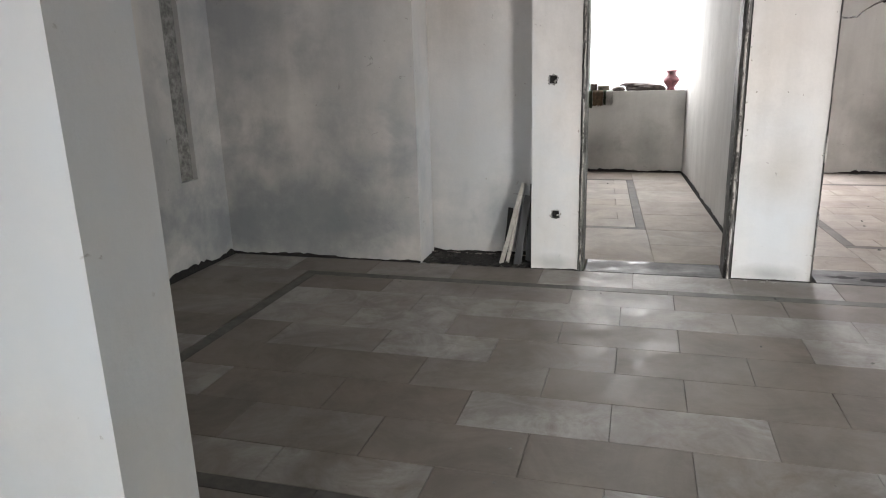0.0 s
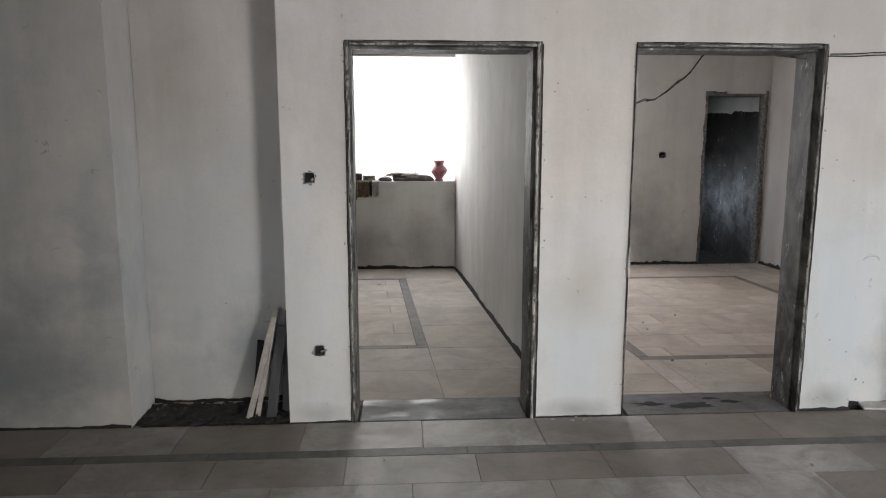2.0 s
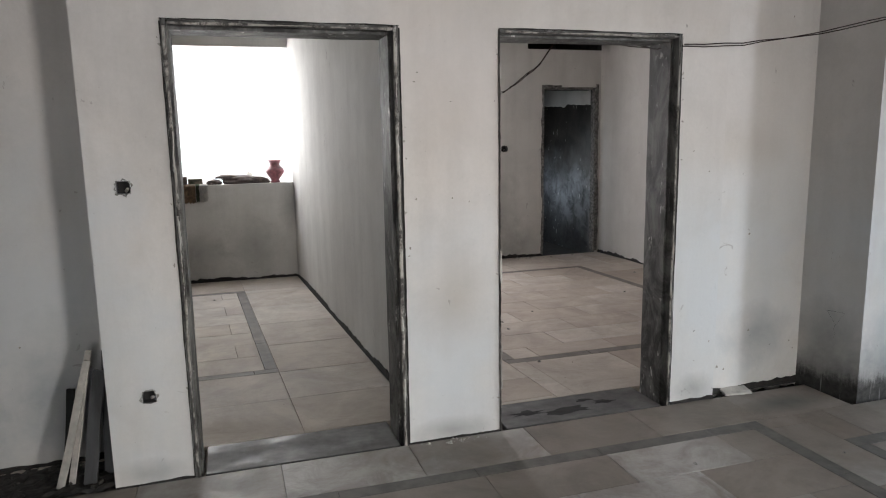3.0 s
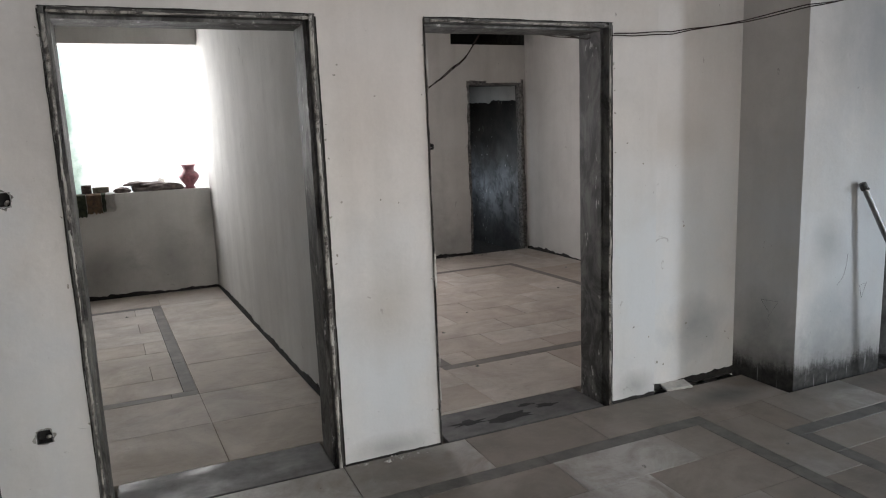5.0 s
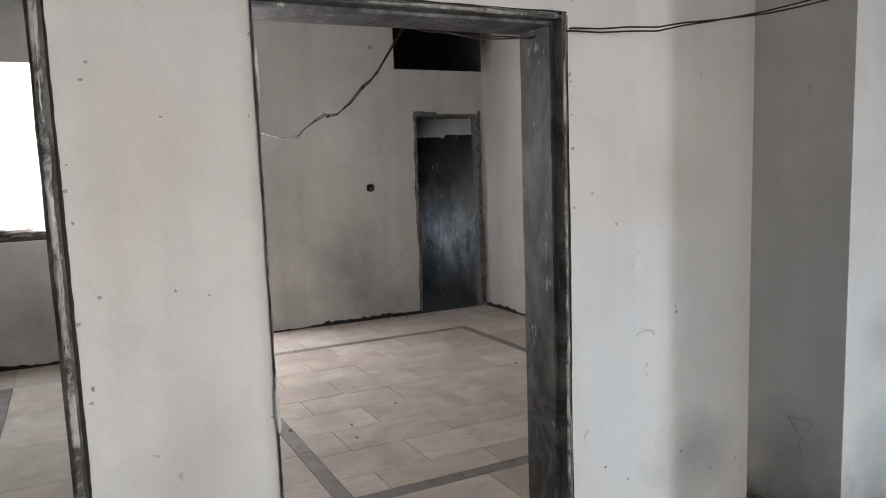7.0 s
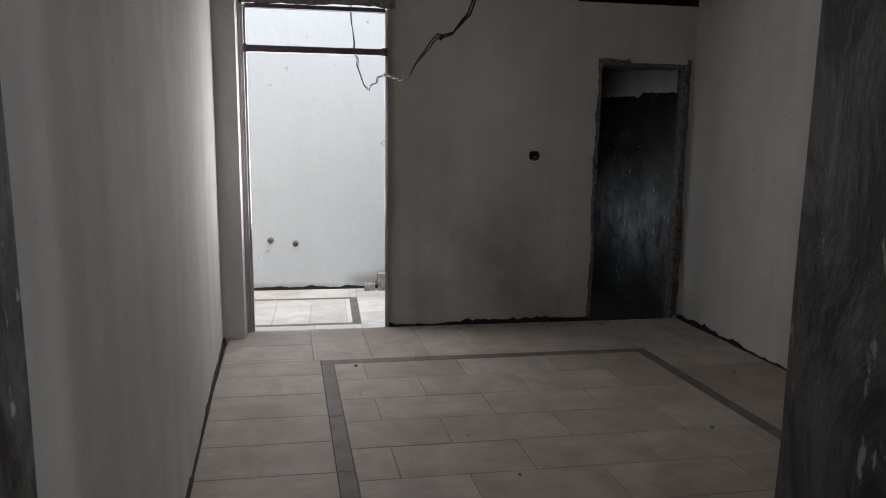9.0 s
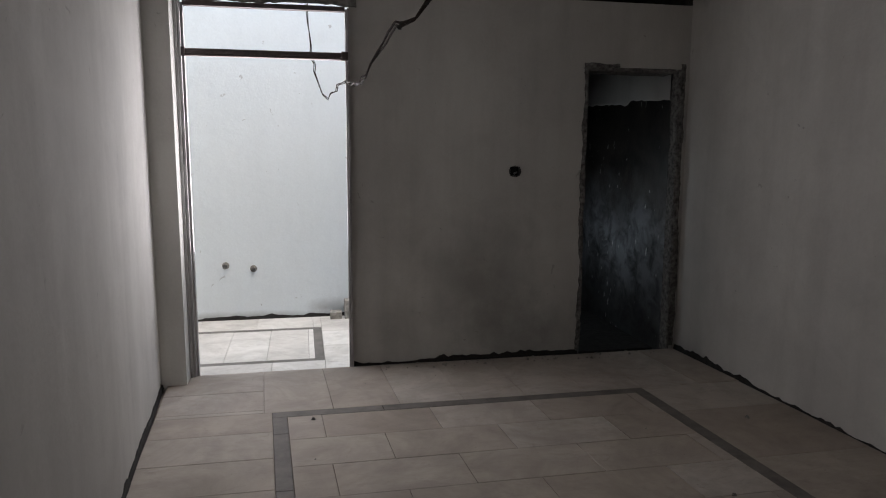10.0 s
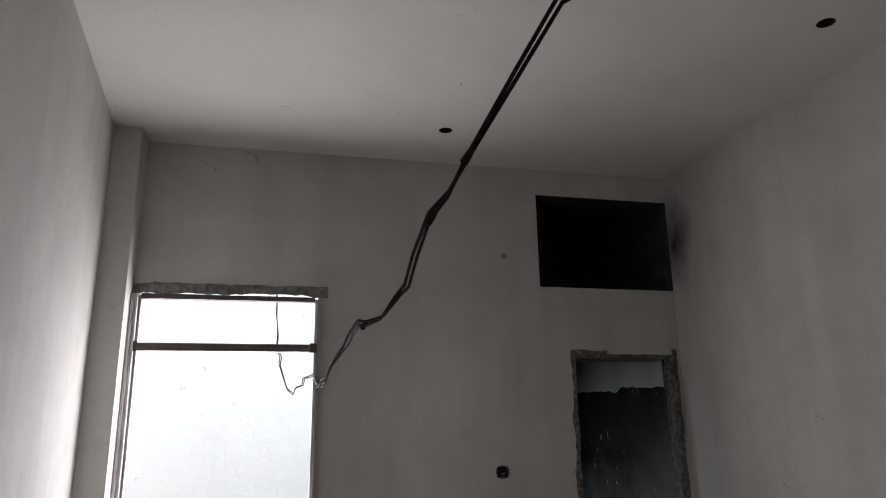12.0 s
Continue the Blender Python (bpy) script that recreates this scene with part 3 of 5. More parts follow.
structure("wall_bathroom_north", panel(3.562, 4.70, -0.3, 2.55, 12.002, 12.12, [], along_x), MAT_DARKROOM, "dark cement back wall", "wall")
bm = bmesh.new()
box(bm, 3.42, 5.0, 9.992, 12.12, -0.3, -0.06)
structure("floor_bathroom", bm, MAT_SOIL, "rough dark rubble floor of the bathroom", "floor")
# Slab coloured black for the dark under the loft.
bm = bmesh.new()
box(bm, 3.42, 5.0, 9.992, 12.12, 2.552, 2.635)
structure("ceiling_bathroom", bm, MAT_BLACK_AND_SHADE, "slab under the loft, shade painted black", "ceiling")
# Loft inside is coloured near-black so that it reads as unlit.
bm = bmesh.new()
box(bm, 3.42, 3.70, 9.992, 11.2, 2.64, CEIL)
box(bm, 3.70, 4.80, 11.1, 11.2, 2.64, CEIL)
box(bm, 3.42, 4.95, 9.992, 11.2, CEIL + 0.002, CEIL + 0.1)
structure("wall_loft", bm, MAT_BLACK_AND_SHADE, "inside of the storage loft, shade painted black", "wall")

# Cheek concrete darkened in colour to stand for the loft's shade.
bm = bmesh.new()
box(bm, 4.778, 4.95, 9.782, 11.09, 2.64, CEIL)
structure("wall_loft_cheek", bm, MAT_LOFT, "cheek of the storage loft, concrete darkened as shade", "wall")

# Thin lining added to blacken the lit soffit and side of the opening.
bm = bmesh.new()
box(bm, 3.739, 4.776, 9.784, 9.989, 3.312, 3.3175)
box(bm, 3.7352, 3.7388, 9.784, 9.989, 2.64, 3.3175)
structure("wall_loft_lining", bm, MAT_BLACK_AND_SHADE, "added black lining standing for shade in the loft opening", "wall")

# ---- open yard outside ----
structure("wall_yard_north", panel(-0.9, 3.42, -0.5, 4.6, 12.122, 12.3, [], along_x), MAT_YARD, "bluish white yard wall, stained low down", "wall")
structure("wall_yard_west", panel(9.902, 12.12, -0.5, 4.6, -0.90, -0.715, [], along_y), MAT_YARD, "white yard side wall with mossy corner", "wall")
structure("wall_yard_east", panel(10.0, 12.12, -0.5, 2.5, 3.27, 3.418, [(10.5, 11.0, 1.0, 1.5)], along_y), MAT_YARD, "white yard side wall", "wall")

# ---- ragged dark hems where plaster meets the floor ----
hems = [
    ((-1.424, 4.90), (-3.11, 4.90), 0.035, "wall_hall_north"), ((-0.20, 4.90), (-0.545, 4.90), 0.015, "wall_hall_north"),
    ((1.365, 4.90), (0.86, 4.90), 0.02, "wall_hall_north"), ((2.745, 4.90), (2.44, 4.90), 0.03, "wall_hall_north"),
    ((3.44, 4.977), (2.747, 4.977), 0.05, "wall_hall_recess"), ((-3.11, 4.90), (-3.11, 1.16), 0.06, "wall_hall_west"),
    ((-0.548, 5.27), (-1.42, 5.27), 0.05, "wall_niche_back"),
    ((0.765, 9.667), (-2.6, 9.667), 0.05, "wall_room_window"), ((part_a(5.3), 5.3), (part_a(9.667), 9.667), 0.05, "wall_partition"),
    ((part_b(9.55), 9.55), (part_b(5.3), 5.3), 0.05, "wall_partition"), ((3.945, 9.78), (2.217, 9.78), 0.05, "wall_room_north"),
]
for k, (a, b, high, owner) in enumerate(hems):
    part("broken_plaster_edge", ragged_base(a, b, 0.006, high * 0.75, 100 + k), MAT_GAP, bpy.data.objects[owner], "black broken edge of plaster at the floor")
part("broken_plaster_edge", ragged_base((4.93, 5.3), (4.775, 9.77), 0.006, 0.045, 131), MAT_GAP, bpy.data.objects["wall_room_east"],
     "black broken edge of plaster at the floor")

hem = part("broken_plaster_edge", ragged_base((3.26, 12.122), (-0.71, 12.122), 0.006, 0.035, 133), MAT_GAP, bpy.data.objects["wall_yard_north"],
           "black broken edge of plaster at the floor")
hem.location.z = -0.185


# ---- door frames ----
def ragged_strip(length, w0, w1, seed, thick=0.004, step=0.02, torn=1.0):
    """A long strip with torn edges in the xz plane, its back on y = 0."""
    rng = random.Random(seed)
    n = int(length / step)
    bm = bmesh.new()
    rows = []
    a, b = w0, w1
    for k in range(n + 1):
        a += torn * rng.uniform(-0.006, 0.006)
        b += torn * rng.uniform(-0.006, 0.006)
        a, b = min(max(a, w0 - 0.012 * torn), w0 + 0.012 * torn), min(max(b, w1 - 0.014 * torn), w1 + 0.014 * torn)
        s, e = length * k / n, min(0.013, abs(b - a))
        rows.append([bm.verts.new(p) for p in ((a, 0, s), (a + 0.3 * e, -thick, s), ((a + b) / 2, -thick * rng.uniform(0.6, 1.6), s), (b - 0.3 * e, -thick, s), (b, 0, s))])
    for p, q in zip(rows, rows[1:]):
        for i in range(4):
            bm.faces.new((p[i], p[i + 1], q[i + 1], q[i]))
    return bm


def wobble_prism(bm, outline, length, to_world, seed, jitter=0.0015, step=0.12):
    """A closed outline (u, v) drawn out along its length in short uneven steps."""
    rng = random.Random(seed)
    n = max(1, int(length / step))
    rings = []
    for k in range(n + 1):
        s = length * k / n
        rings.append([bm.verts.new(to_world(u + rng.uniform(-jitter, jitter), v + rng.uniform(-jitter, jitter), s)) for u, v in outline])
    bm.faces.new(rings[0]), bm.faces.new(list(reversed(rings[-1])))
    m = len(outline)
    for a, b in zip(rings, rings[1:]):
        for i in range(m):
            bm.faces.new((a[i], a[(i + 1) % m], b[(i + 1) % m], b[i]))


FRAME = [(0.001, -0.003), (0.014, -0.003), (0.014, -0.012), (0.029, -0.012), (0.029, 0.045), (0.044, 0.045), (0.044, 0.24), (0.001, 0.24)]


def door_frame(x0, x1, top, label, seed, slim=(1.0, 1.0, 1.0)):
    """slim: how wide the left jamb, the right jamb and the head are, of the full section."""
    base = tagged(new("door_frame"), label, "door frame", "hall door frames")
    base.matrix_world = pose((x0 + x1) / 2, 4.90, 0)
    half = (x1 - x0) / 2
    cut = [[(u * q if u > 0.002 else u, v) for u, v in FRAME] for q in slim]
    rng = random.Random(seed)
    for side, outline, q in ((-1, cut[0], slim[0]), (1, cut[1], slim[1])):
        bm = bmesh.new()
        wobble_prism(bm, outline, top + 0.03, lambda u, v, s: (side * (half - u), v, s - 0.03), seed + side)
        jamb = part("jamb", bm, MAT_FRAME, base)
        bm = ragged_strip(top - 0.01, -0.0035 * q, 0.0035 * q, seed + 7 * side, 0.002, 0.015, 0.16)
        gap = part("joint_gap", bm, MAT_GAP if q > 0.5 else MAT_CHIPPED, jamb, "broken open joint beside the plaster")
        gap.location = (side * (half + 0.001), -0.004, 0.0)
        bm = ragged_strip(top - 0.03, -0.008 * q, 0.007 * q, seed + 3 * side, 0.004, 0.014, 0.25)
        strip = part("rebate_strip", bm, MAT_CHIPPED, jamb, "chipped whitewash along the rebate")
        strip.location = (side * (half - 0.021 * q), -0.0125, 0.0)
        for k in range(5):
            bm = ragged_strip(rng.uniform(0.06, 0.25), -0.005, 0.005, seed + 31 * k + side, 0.003, 0.012, 0.6)
            for v in bm.verts:
                v.co.x *= 0.6
            smear = part("plaster_smear", bm, MAT_PALE, base, "dried white plaster smear")
            smear.location = (side * (half - 0.021 * q), -0.016, rng.uniform(0.1, 1.8))
    bm = bmesh.new()
    wobble_prism(bm, cut[2], 2 * half - 0.0445 * (slim[0] + slim[1]), lambda u, v, s: (s - half + 0.0445 * slim[0], v, top - u), seed + 5)
    head = part("head", bm, MAT_FRAME, base)
    gap = part("joint_gap", ragged_strip(2 * half, -0.003, 0.003, seed + 41, 0.002, 0.015, 0.16), MAT_GAP, head, "black open joint under the plaster")
    gap.matrix_local = pose(-half, -0.004, top + 0.001, 0, 90, 0)
    strip = part("rebate_strip", ragged_strip(2 * half - 0.06, -0.007 * slim[2], 0.006 * slim[2], seed + 43, 0.004, 0.014, 0.25), MAT_CHIPPED, head, "chipped whitewash along the rebate")
    strip.matrix_local = pose(-half + 0.03, -0.0125, top - 0.021 * slim[2], 0, 90, 0)
    return base


door_frame(AL, AR, HEAD, "dark weathered door frame smeared with white plaster", 11, (0.75, 1.0, 0.85))
door_frame(BL, BR, HEAD, "dark bare door frame with scraped inner faces", 23, (0.15, 0.9, 0.75))

for name, x0, x1, lab in (("door_sill", AL, AR, "damp grey stone slab in the doorway"), ("door_sill", BL, BR, "grey stone slab with black spills in the doorway")):
    bm = bmesh.new()
    box(bm, x0 + 0.046, x1 - 0.046, 4.905, 5.225, -0.034, 0.0)
    bevel(bm, 0.003, 1)
    tagged(link_mesh(name, bm, MAT_SILL), lab, "door sill", "hall door sills", kind="structure")


def spill(x, y, r, seed):
    rng = random.Random(seed)
    bm = bmesh.new()
    ring = []
    for k in range(18):
        a = k * math.tau / 18
        q = r * (0.45 + 0.8 * rng.random())
        ring.append(bm.verts.new((q * 1.9 * math.cos(a), q * 0.6 * math.sin(a), 0)))
    top = bm.verts.new((0, 0, 0.003))
    for k in range(18):
        bm.faces.new((ring[k], ring[(k + 1) % 18], top))
    ob = tagged(link_mesh("tar_spill", bm, MAT_BLACK_AND_SHADE), "dried black spill on the grey door slab", "spill", "black spills")
    ob.location = (x, y, 0.0008)


for k, (x, y, r) in enumerate(((1.60, 5.06, 0.06), (1.86, 5.02, 0.085), (2.10, 5.07, 0.05), (2.0, 5.13, 0.035))):
    spill(x, y, r, 40 + k)

# yard door: slim metal frame with a transom bar, under a rough lintel
yard_door = tagged(new("yard_door_frame"), "slim grey metal frame of the open yard door", "door frame")
yard_door.matrix_world = pose(1.655, 9.75, 0)
SLIM = [(0.001, -0.045), (0.016, -0.045), (0.016, -0.025), (0.034, -0.025), (0.034, 0.02), (0.048, 0.02), (0.048, 0.06), (0.001, 0.06)]
THIN = [(0.001, -0.01), (0.014, -0.01), (0.014, 0.01), (0.028, 0.01), (0.028, 0.06), (0.001, 0.06)]
bm = bmesh.new()
wobble_prism(bm, SLIM, 2.53, lambda u, v, s: (-0.56 + u, v, s - 0.03), 61, 0.0006)
part("jamb", bm, MAT_DOOR_C, yard_door)
bm = bmesh.new()
wobble_prism(bm, THIN, 2.53, lambda u, v, s: (0.56 - u, v + 0.012, s - 0.03), 62, 0.0006)
part("jamb", bm, MAT_DOOR_C, yard_door)
bm = bmesh.new()
wobble_prism(bm, [(0, 0.0), (0.03, 0.0), (0.03, 0.05), (0, 0.05)], 1.04, lambda u, v, s: (s - 0.51, v, 2.51 - u), 63, 0.001)
part("head", bm, MAT_BAR, yard_door, "brown head bar")
bm = bmesh.new()
wobble_prism(bm, [(0, 0.0), (0.016, 0.0), (0.016, -0.012), (0.03, -0.012), (0.03, 0.0), (0.046, 0.0), (0.046, 0.05), (0, 0.05)], 1.04,
             lambda u, v, s: (s - 0.51, v, 2.209 - u), 64, 0.001)
part("transom_bar", bm, MAT_BAR, yard_door, "brown rusty transom bar")
for side in (-1, 1):
    bm = bmesh.new()
    box(bm, -0.022, 0.022, -0.006, 0.0, -0.03, 0.03)
    bevel(bm, 0.003, 1)
    ob = part("bracket", bm, MAT_BAR, yard_door)
    ob.location = (side * 0.525, -0.014, 2.186)


ob = part("lintel_edge", ragged_strip(1.18, -0.002, 0.058, 71, 0.012), MAT_CONCRETE, yard_door, "rough broken concrete lintel edge")
ob.matrix_local = pose(-0.57, 0.029, 2.574, 0, 90, 0)

# bathroom doorway: bare broken concrete round the opening
bath = tagged(new("bathroom_door_frame"), "rough bare concrete door surround with broken plaster", "door frame")
bath.matrix_world = pose(4.336, 9.78, 0)
hw = 0.389
bm = bmesh.new()
wobble_prism(bm, [(0.001, 0.0), (0.022, 0.004), (0.027, 0.02), (0.026, 0.103), (0.001, 0.103)], 2.2, lambda u, v, s: (hw - u, v, s - 0.03), 81, 0.003, 0.05)
part("jamb", bm, MAT_RIM, bath)
bm = bmesh.new()
wobble_prism(bm, [(0.001, 0.0), (0.014, 0.004), (0.018, 0.03), (0.018, 0.19), (0.001, 0.19)], 2.2, lambda u, v, s: (-hw + u, v, s - 0.03), 82, 0.003, 0.05)
part("jamb", bm, MAT_RIM, bath)
bm = bmesh.new()
wobble_prism(bm, [(0.001, 0.0), (0.03, 0.003), (0.035, 0.19), (0.001, 0.19)], 0.70, lambda u, v, s: (s - hw + 0.02, v, DTOP - u), 83, 0.002, 0.06)
part("head", bm, MAT_RIM, bath)
for k, (x, w0, w1, length) in enumerate(((hw, -0.024, 0.036, 2.19), (-hw, -0.016, 0.006, 2.15))):
    ob = part("broken_plaster", ragged_strip(length, w0, w1, 90 + k, 0.007), MAT_RIM, bath)
    ob.location = (x, -0.001, 0.02)
ob = part("broken_plaster", ragged_strip(0.28, -0.01, 0.035, 95, 0.009), MAT_RIM, bath)
ob.matrix_local = pose(-hw - 0.02, -0.001, DTOP + 0.02, 0, 90, 0)
bm = bmesh.new()
rng = random.Random(7)
low, up = [], []
for k in range(41):
    y = 9.89 + 2.1 * k / 40
    far = (y - 9.9) / 1.5
    h = 1.955 + 0.075 * far - 0.035 * min(max((far - 0.42) / 0.08, 0), 1) + 0.02 * noise.noise((k * 0.37, 3.1, 0)) + rng.uniform(-0.005, 0.005)
    low.append(bm.verts.new((4.697, y, h)))
    up.append(bm.verts.new((4.690, y, h + 0.012)))
top = [bm.verts.new((4.690, 9.89 + 2.1 * k / 40, 2.549)) for k in range(41)]
for k in range(40):
    bm.faces.new((low[k], low[k + 1], up[k + 1], up[k]))
    bm.faces.new((up[k], up[k + 1], top[k + 1], top[k]))
part("plaster_band", bm, MAT_WALL_B, bath_east, "pale plaster band with a torn lower edge")


# ---- wall sockets: holes with a metal box and torn plaster ----
def wall_socket(x, y, z, w, h, seed, label, torn=True):
    base = tagged(new("socket_box"), label, "socket box", "empty wall socket boxes")
    base.matrix_world = pose(x, y, z)
    bm = bmesh.new()
    box(bm, -w / 2, w / 2, 0.045, 0.05, -h / 2, h / 2)
    part("back_plate", bm, MAT_BLACK_AND_SHADE, base)
    t = 0.003
    for x0, x1, z0, z1 in ((-w / 2, -w / 2 + t, -h / 2, h / 2), (w / 2 - t, w / 2, -h / 2, h / 2), (-w / 2, w / 2, h / 2 - t, h / 2), (-w / 2, w / 2, -h / 2, -h / 2 + t)):
        bm = bmesh.new()
        box(bm, x0 + 0.0003, x1 - 0.0003, 0.002, 0.045, z0 + 0.0003, z1 - 0.0003)
        part("side_plate", bm, MAT_STEEL, base)
    rng = random.Random(seed)
    bm = bmesh.new()
    inner, outer, rim = [], [], []
    for k in range(28):
        a = k * math.tau / 28
        c, s = math.cos(a), math.sin(a)
        m = max(abs(c), abs(s))
        q = (1.04 + 0.5 * rng.random() ** 2) if torn else 1.1 + 0.1 * rng.random()
        inner.append(bm.verts.new((c / m * w / 2 * 0.99, 0.001, s / m * h / 2 * 0.99)))
        rim.append(bm.verts.new((c * w / 2 * q, -0.004, s * h / 2 * q)) if q > 1 else inner[-1])
        outer.append(bm.verts.new((c * w / 2 * (q + 0.05), 0.001, s * h / 2 * (q + 0.05))))
    for k in range(28):
        j = (k + 1) % 28
        bm.faces.new((inner[k], inner[j], rim[j], rim[k]))
        bm.faces.new((rim[k], rim[j], outer[j], outer[k]))
    part("torn_plaster", bm, MAT_CONCRETE if torn else MAT_GAP, base)
    bm = bmesh.new()
    bmesh.ops.create_cone(bm, segments=10, radius1=0.008, radius2=0.006, depth=0.03, cap_ends=True)
    ob = part("wire_stub", bm, MAT_PALE, base, "pale wire stub")
    ob.matrix_local = pose(0.012, 0.03, -0.012, 70, 0, 20)
    return base


wall_socket(-0.3985, 4.90, 1.3885, 0.06, 0.06, 1, "empty socket hole with torn plaster in white wall")
wall_socket(-0.370, 4.90, 0.423, 0.058, 0.058, 2, "empty socket hole with torn plaster near the floor")
wall_socket(3.4135, 9.78, 1.407, 0.077, 0.07, 3, "black socket box in grey wall", False)
bm = bmesh.new()
bmesh.ops.create_cone(bm, segments=16, radius1=0.024, radius2=0.02, depth=0.05, cap_ends=True)
ob = tagged(link_mesh("conduit_plug", bm, MAT_BRICK), "round pale conduit plug high on the wall", "plug")
ob.matrix_world = pose(3.4775, 9.80, 2.8475, 90, 0, 0)


# ---- cables ----
def cable(name, runs, parent=None, radius=0.004):
    data = bpy.data.curves.new(name, "CURVE")
    data.dimensions, data.bevel_depth, data.bevel_resolution, data.resolution_u = "3D", radius, 1, 6
    for pts in runs:
        sp = data.splines.new("POLY")
        sp.points.add(len(pts) - 1)
        for p, co in zip(sp.points, pts):
            p.co = (*co, 1)
    data.materials.append(MAT_WIRE)
    ob = new(name, data)
    if parent:
        ob.parent = parent
    return ob


def dense(pts, step):
    out = []
    for a, b in zip(pts, pts[1:]):
        n = max(1, int((Vector(b) - Vector(a)).length / step))
        out += [Vector(a).lerp(Vector(b), k / n) for k in range(n)]
    return out + [Vector(pts[-1])]


def twin_cable(name, pts, label, seed, spread=0.006, turns=7.0, rough=0.004, radius=0.0035):
    rng = random.Random(seed)
    base = tagged(new(name), label, "cable")
    base.location = pts[0]
    line = dense(pts, 0.09)
    wob = [Vector((rng.uniform(-rough, rough), rng.uniform(-rough, rough), rng.uniform(-rough, rough))) for _ in line]
    for k in range(2):
        strand = []
        for i, p in enumerate(line):
            a = i * 0.09 * turns + k * math.pi
            strand.append(p + wob[i] + Vector((math.cos(a) * spread, math.cos(a) * spread, math.sin(a) * spread)) - Vector(pts[0]))
        cable("strand", [strand], base, radius)
    return base


twin_cable("hall_cable", [(2.40, 5.06, 2.048), (2.452, 4.886, 2.046), (2.75, 4.80, 2.05), (3.10, 4.63, 2.095), (3.39, 4.50, 2.155), (4.09, 4.46, 2.26), (5.2, 4.3, 2.42), (6.88, 4.0, 2.7)],
           "thin brown twin cable strung along the hall wall", 5, 0.007, 5.0, 0.003, 0.0032)
loop = [(2.40, 5.06, 2.048), (2.42, 5.5, 2.13), (2.41, 5.9, 2.23), (2.368, 6.18, 2.309), (2.305, 6.225, 2.20), (2.246, 6.28, 2.086), (2.23, 6.36, 2.05), (2.218, 6.42, 2.028),
        (2.218, 6.56, 1.998), (2.226, 6.70, 1.972), (2.215, 6.745, 1.955), (2.195, 6.83, 1.925), (2.168, 6.93, 1.92), (2.155, 6.97, 1.93), (2.147, 7.19, 1.91), (2.125, 7.40, 1.865), (2.115, 7.5, 1.828),
        (2.12, 7.9, 1.838), (2.15, 8.8, 1.92), (2.188, 9.735, 2.02), (2.18, 9.82, 2.02), (2.14, 9.9, 2.01), (2.13, 9.93, 1.97), (2.09, 9.96, 1.955), (2.07, 9.97, 1.91), (2.03, 9.98, 1.95), (1.98, 10.0, 2.11), (1.985, 10.02, 2.16), (1.955, 10.04, 2.22), (1.96, 10.1, 2.3), (1.94, 10.3, 2.56), (1.93, 10.6, 3.2), (1.95, 12.05, 4.3)]
twin_cable("loose_cable", loop, "kinked brown cable slung through room to the yard", 9, 0.0055, 6.0, 0.004, 0.0036)
for p in ((2.246, 6.28, 2.086), (2.218, 6.42, 2.028), (2.215, 6.745, 1.955), (2.168, 6.93, 1.92), (2.188, 9.735, 2.02)):
    bm = bmesh.new()
    bmesh.ops.create_cone(bm, segments=10, radius1=0.0075, radius2=0.006, depth=0.025, cap_ends=True)
    bevel(bm, 0.002, 1)
    ob = link_mesh("tape_joint", bm, MAT_BLACK_AND_SHADE, bpy.data.objects["loose_cable"], "black taped joint")
    ob.matrix_local = Matrix.Translation(Vector(p) - Vector(loop[0])) @ pose(0, 0, 0, 40, 30, 0)


# ---- niche: rubble floor and leaning boards ----
def rough_sheet(x0, x1, y0, y1, z, amp, n, m, seed):
    bm = bmesh.new()
    g = [[bm.verts.new((x0 + (x1 - x0) * i / n, y0 + (y1 - y0) * j / m, z + amp * noise.noise((i * 0.7 + seed, j * 0.7, seed)))) for j in range(m + 1)] for i in range(n + 1)]
    for i in range(n):
        for j in range(m):
            bm.faces.new((g[i][j], g[i + 1][j], g[i + 1][j + 1], g[i][j + 1]))
    return bm


structure("floor_niche", rough_sheet(-1.422, -0.547, 4.903, 5.268, 0.0, 0.022, 30, 14, 3), MAT_SOIL, "black rubble and soil on the niche floor", "floor")
structure("floor_recess_pit", rough_sheet(2.75, 3.45, 4.895, 4.975, -0.03, 0.02, 24, 5, 8), MAT_SOIL, "dark open gap along the set-back wall", "floor")


def plank(points_low, points_high, width, thick, mat, label):
    low, high = Vector(points_low), Vector(points_high)
    bm = bmesh.new()
    length = (high - low).length
    box(bm, -width / 2, width / 2, -thick / 2, thick / 2, 0, length)
    bmesh.ops.subdivide_edges(bm, edges=[e for e in bm.edges if abs(e.verts[0].co.z - e.verts[1].co.z) > 0.1], cuts=6)
    for v in bm.verts:
        v.co.x += 0.006 * noise.noise((v.co.z * 5, width * 40, 1))
        v.co.y += 0.006 * noise.noise((v.co.z * 4, width * 60, 5))
    bevel(bm, 0.0015, 1)
    ob = tagged(link_mesh("plank", bm, mat), label, "plank", "boards leaning in the niche")
    up = (high - low).normalized()
    side = Vector((1, -0.35, 0)).normalized()
    side = (side - up * side.dot(up)).normalized()
    m = Matrix((side, up.cross(side), up)).transposed().to_4x4()
    m.translation = low
    ob.matrix_world = m


plank((-0.80, 4.99, -0.02), (-0.645, 5.06, 0.58), 0.036, 0.010, MAT_PALE, "narrow pale board leaning in the niche corner")
plank((-0.755, 5.02, -0.02), (-0.64, 5.09, 0.62), 0.03, 0.010, MAT_PALE, "second pale strip of board, leaning")
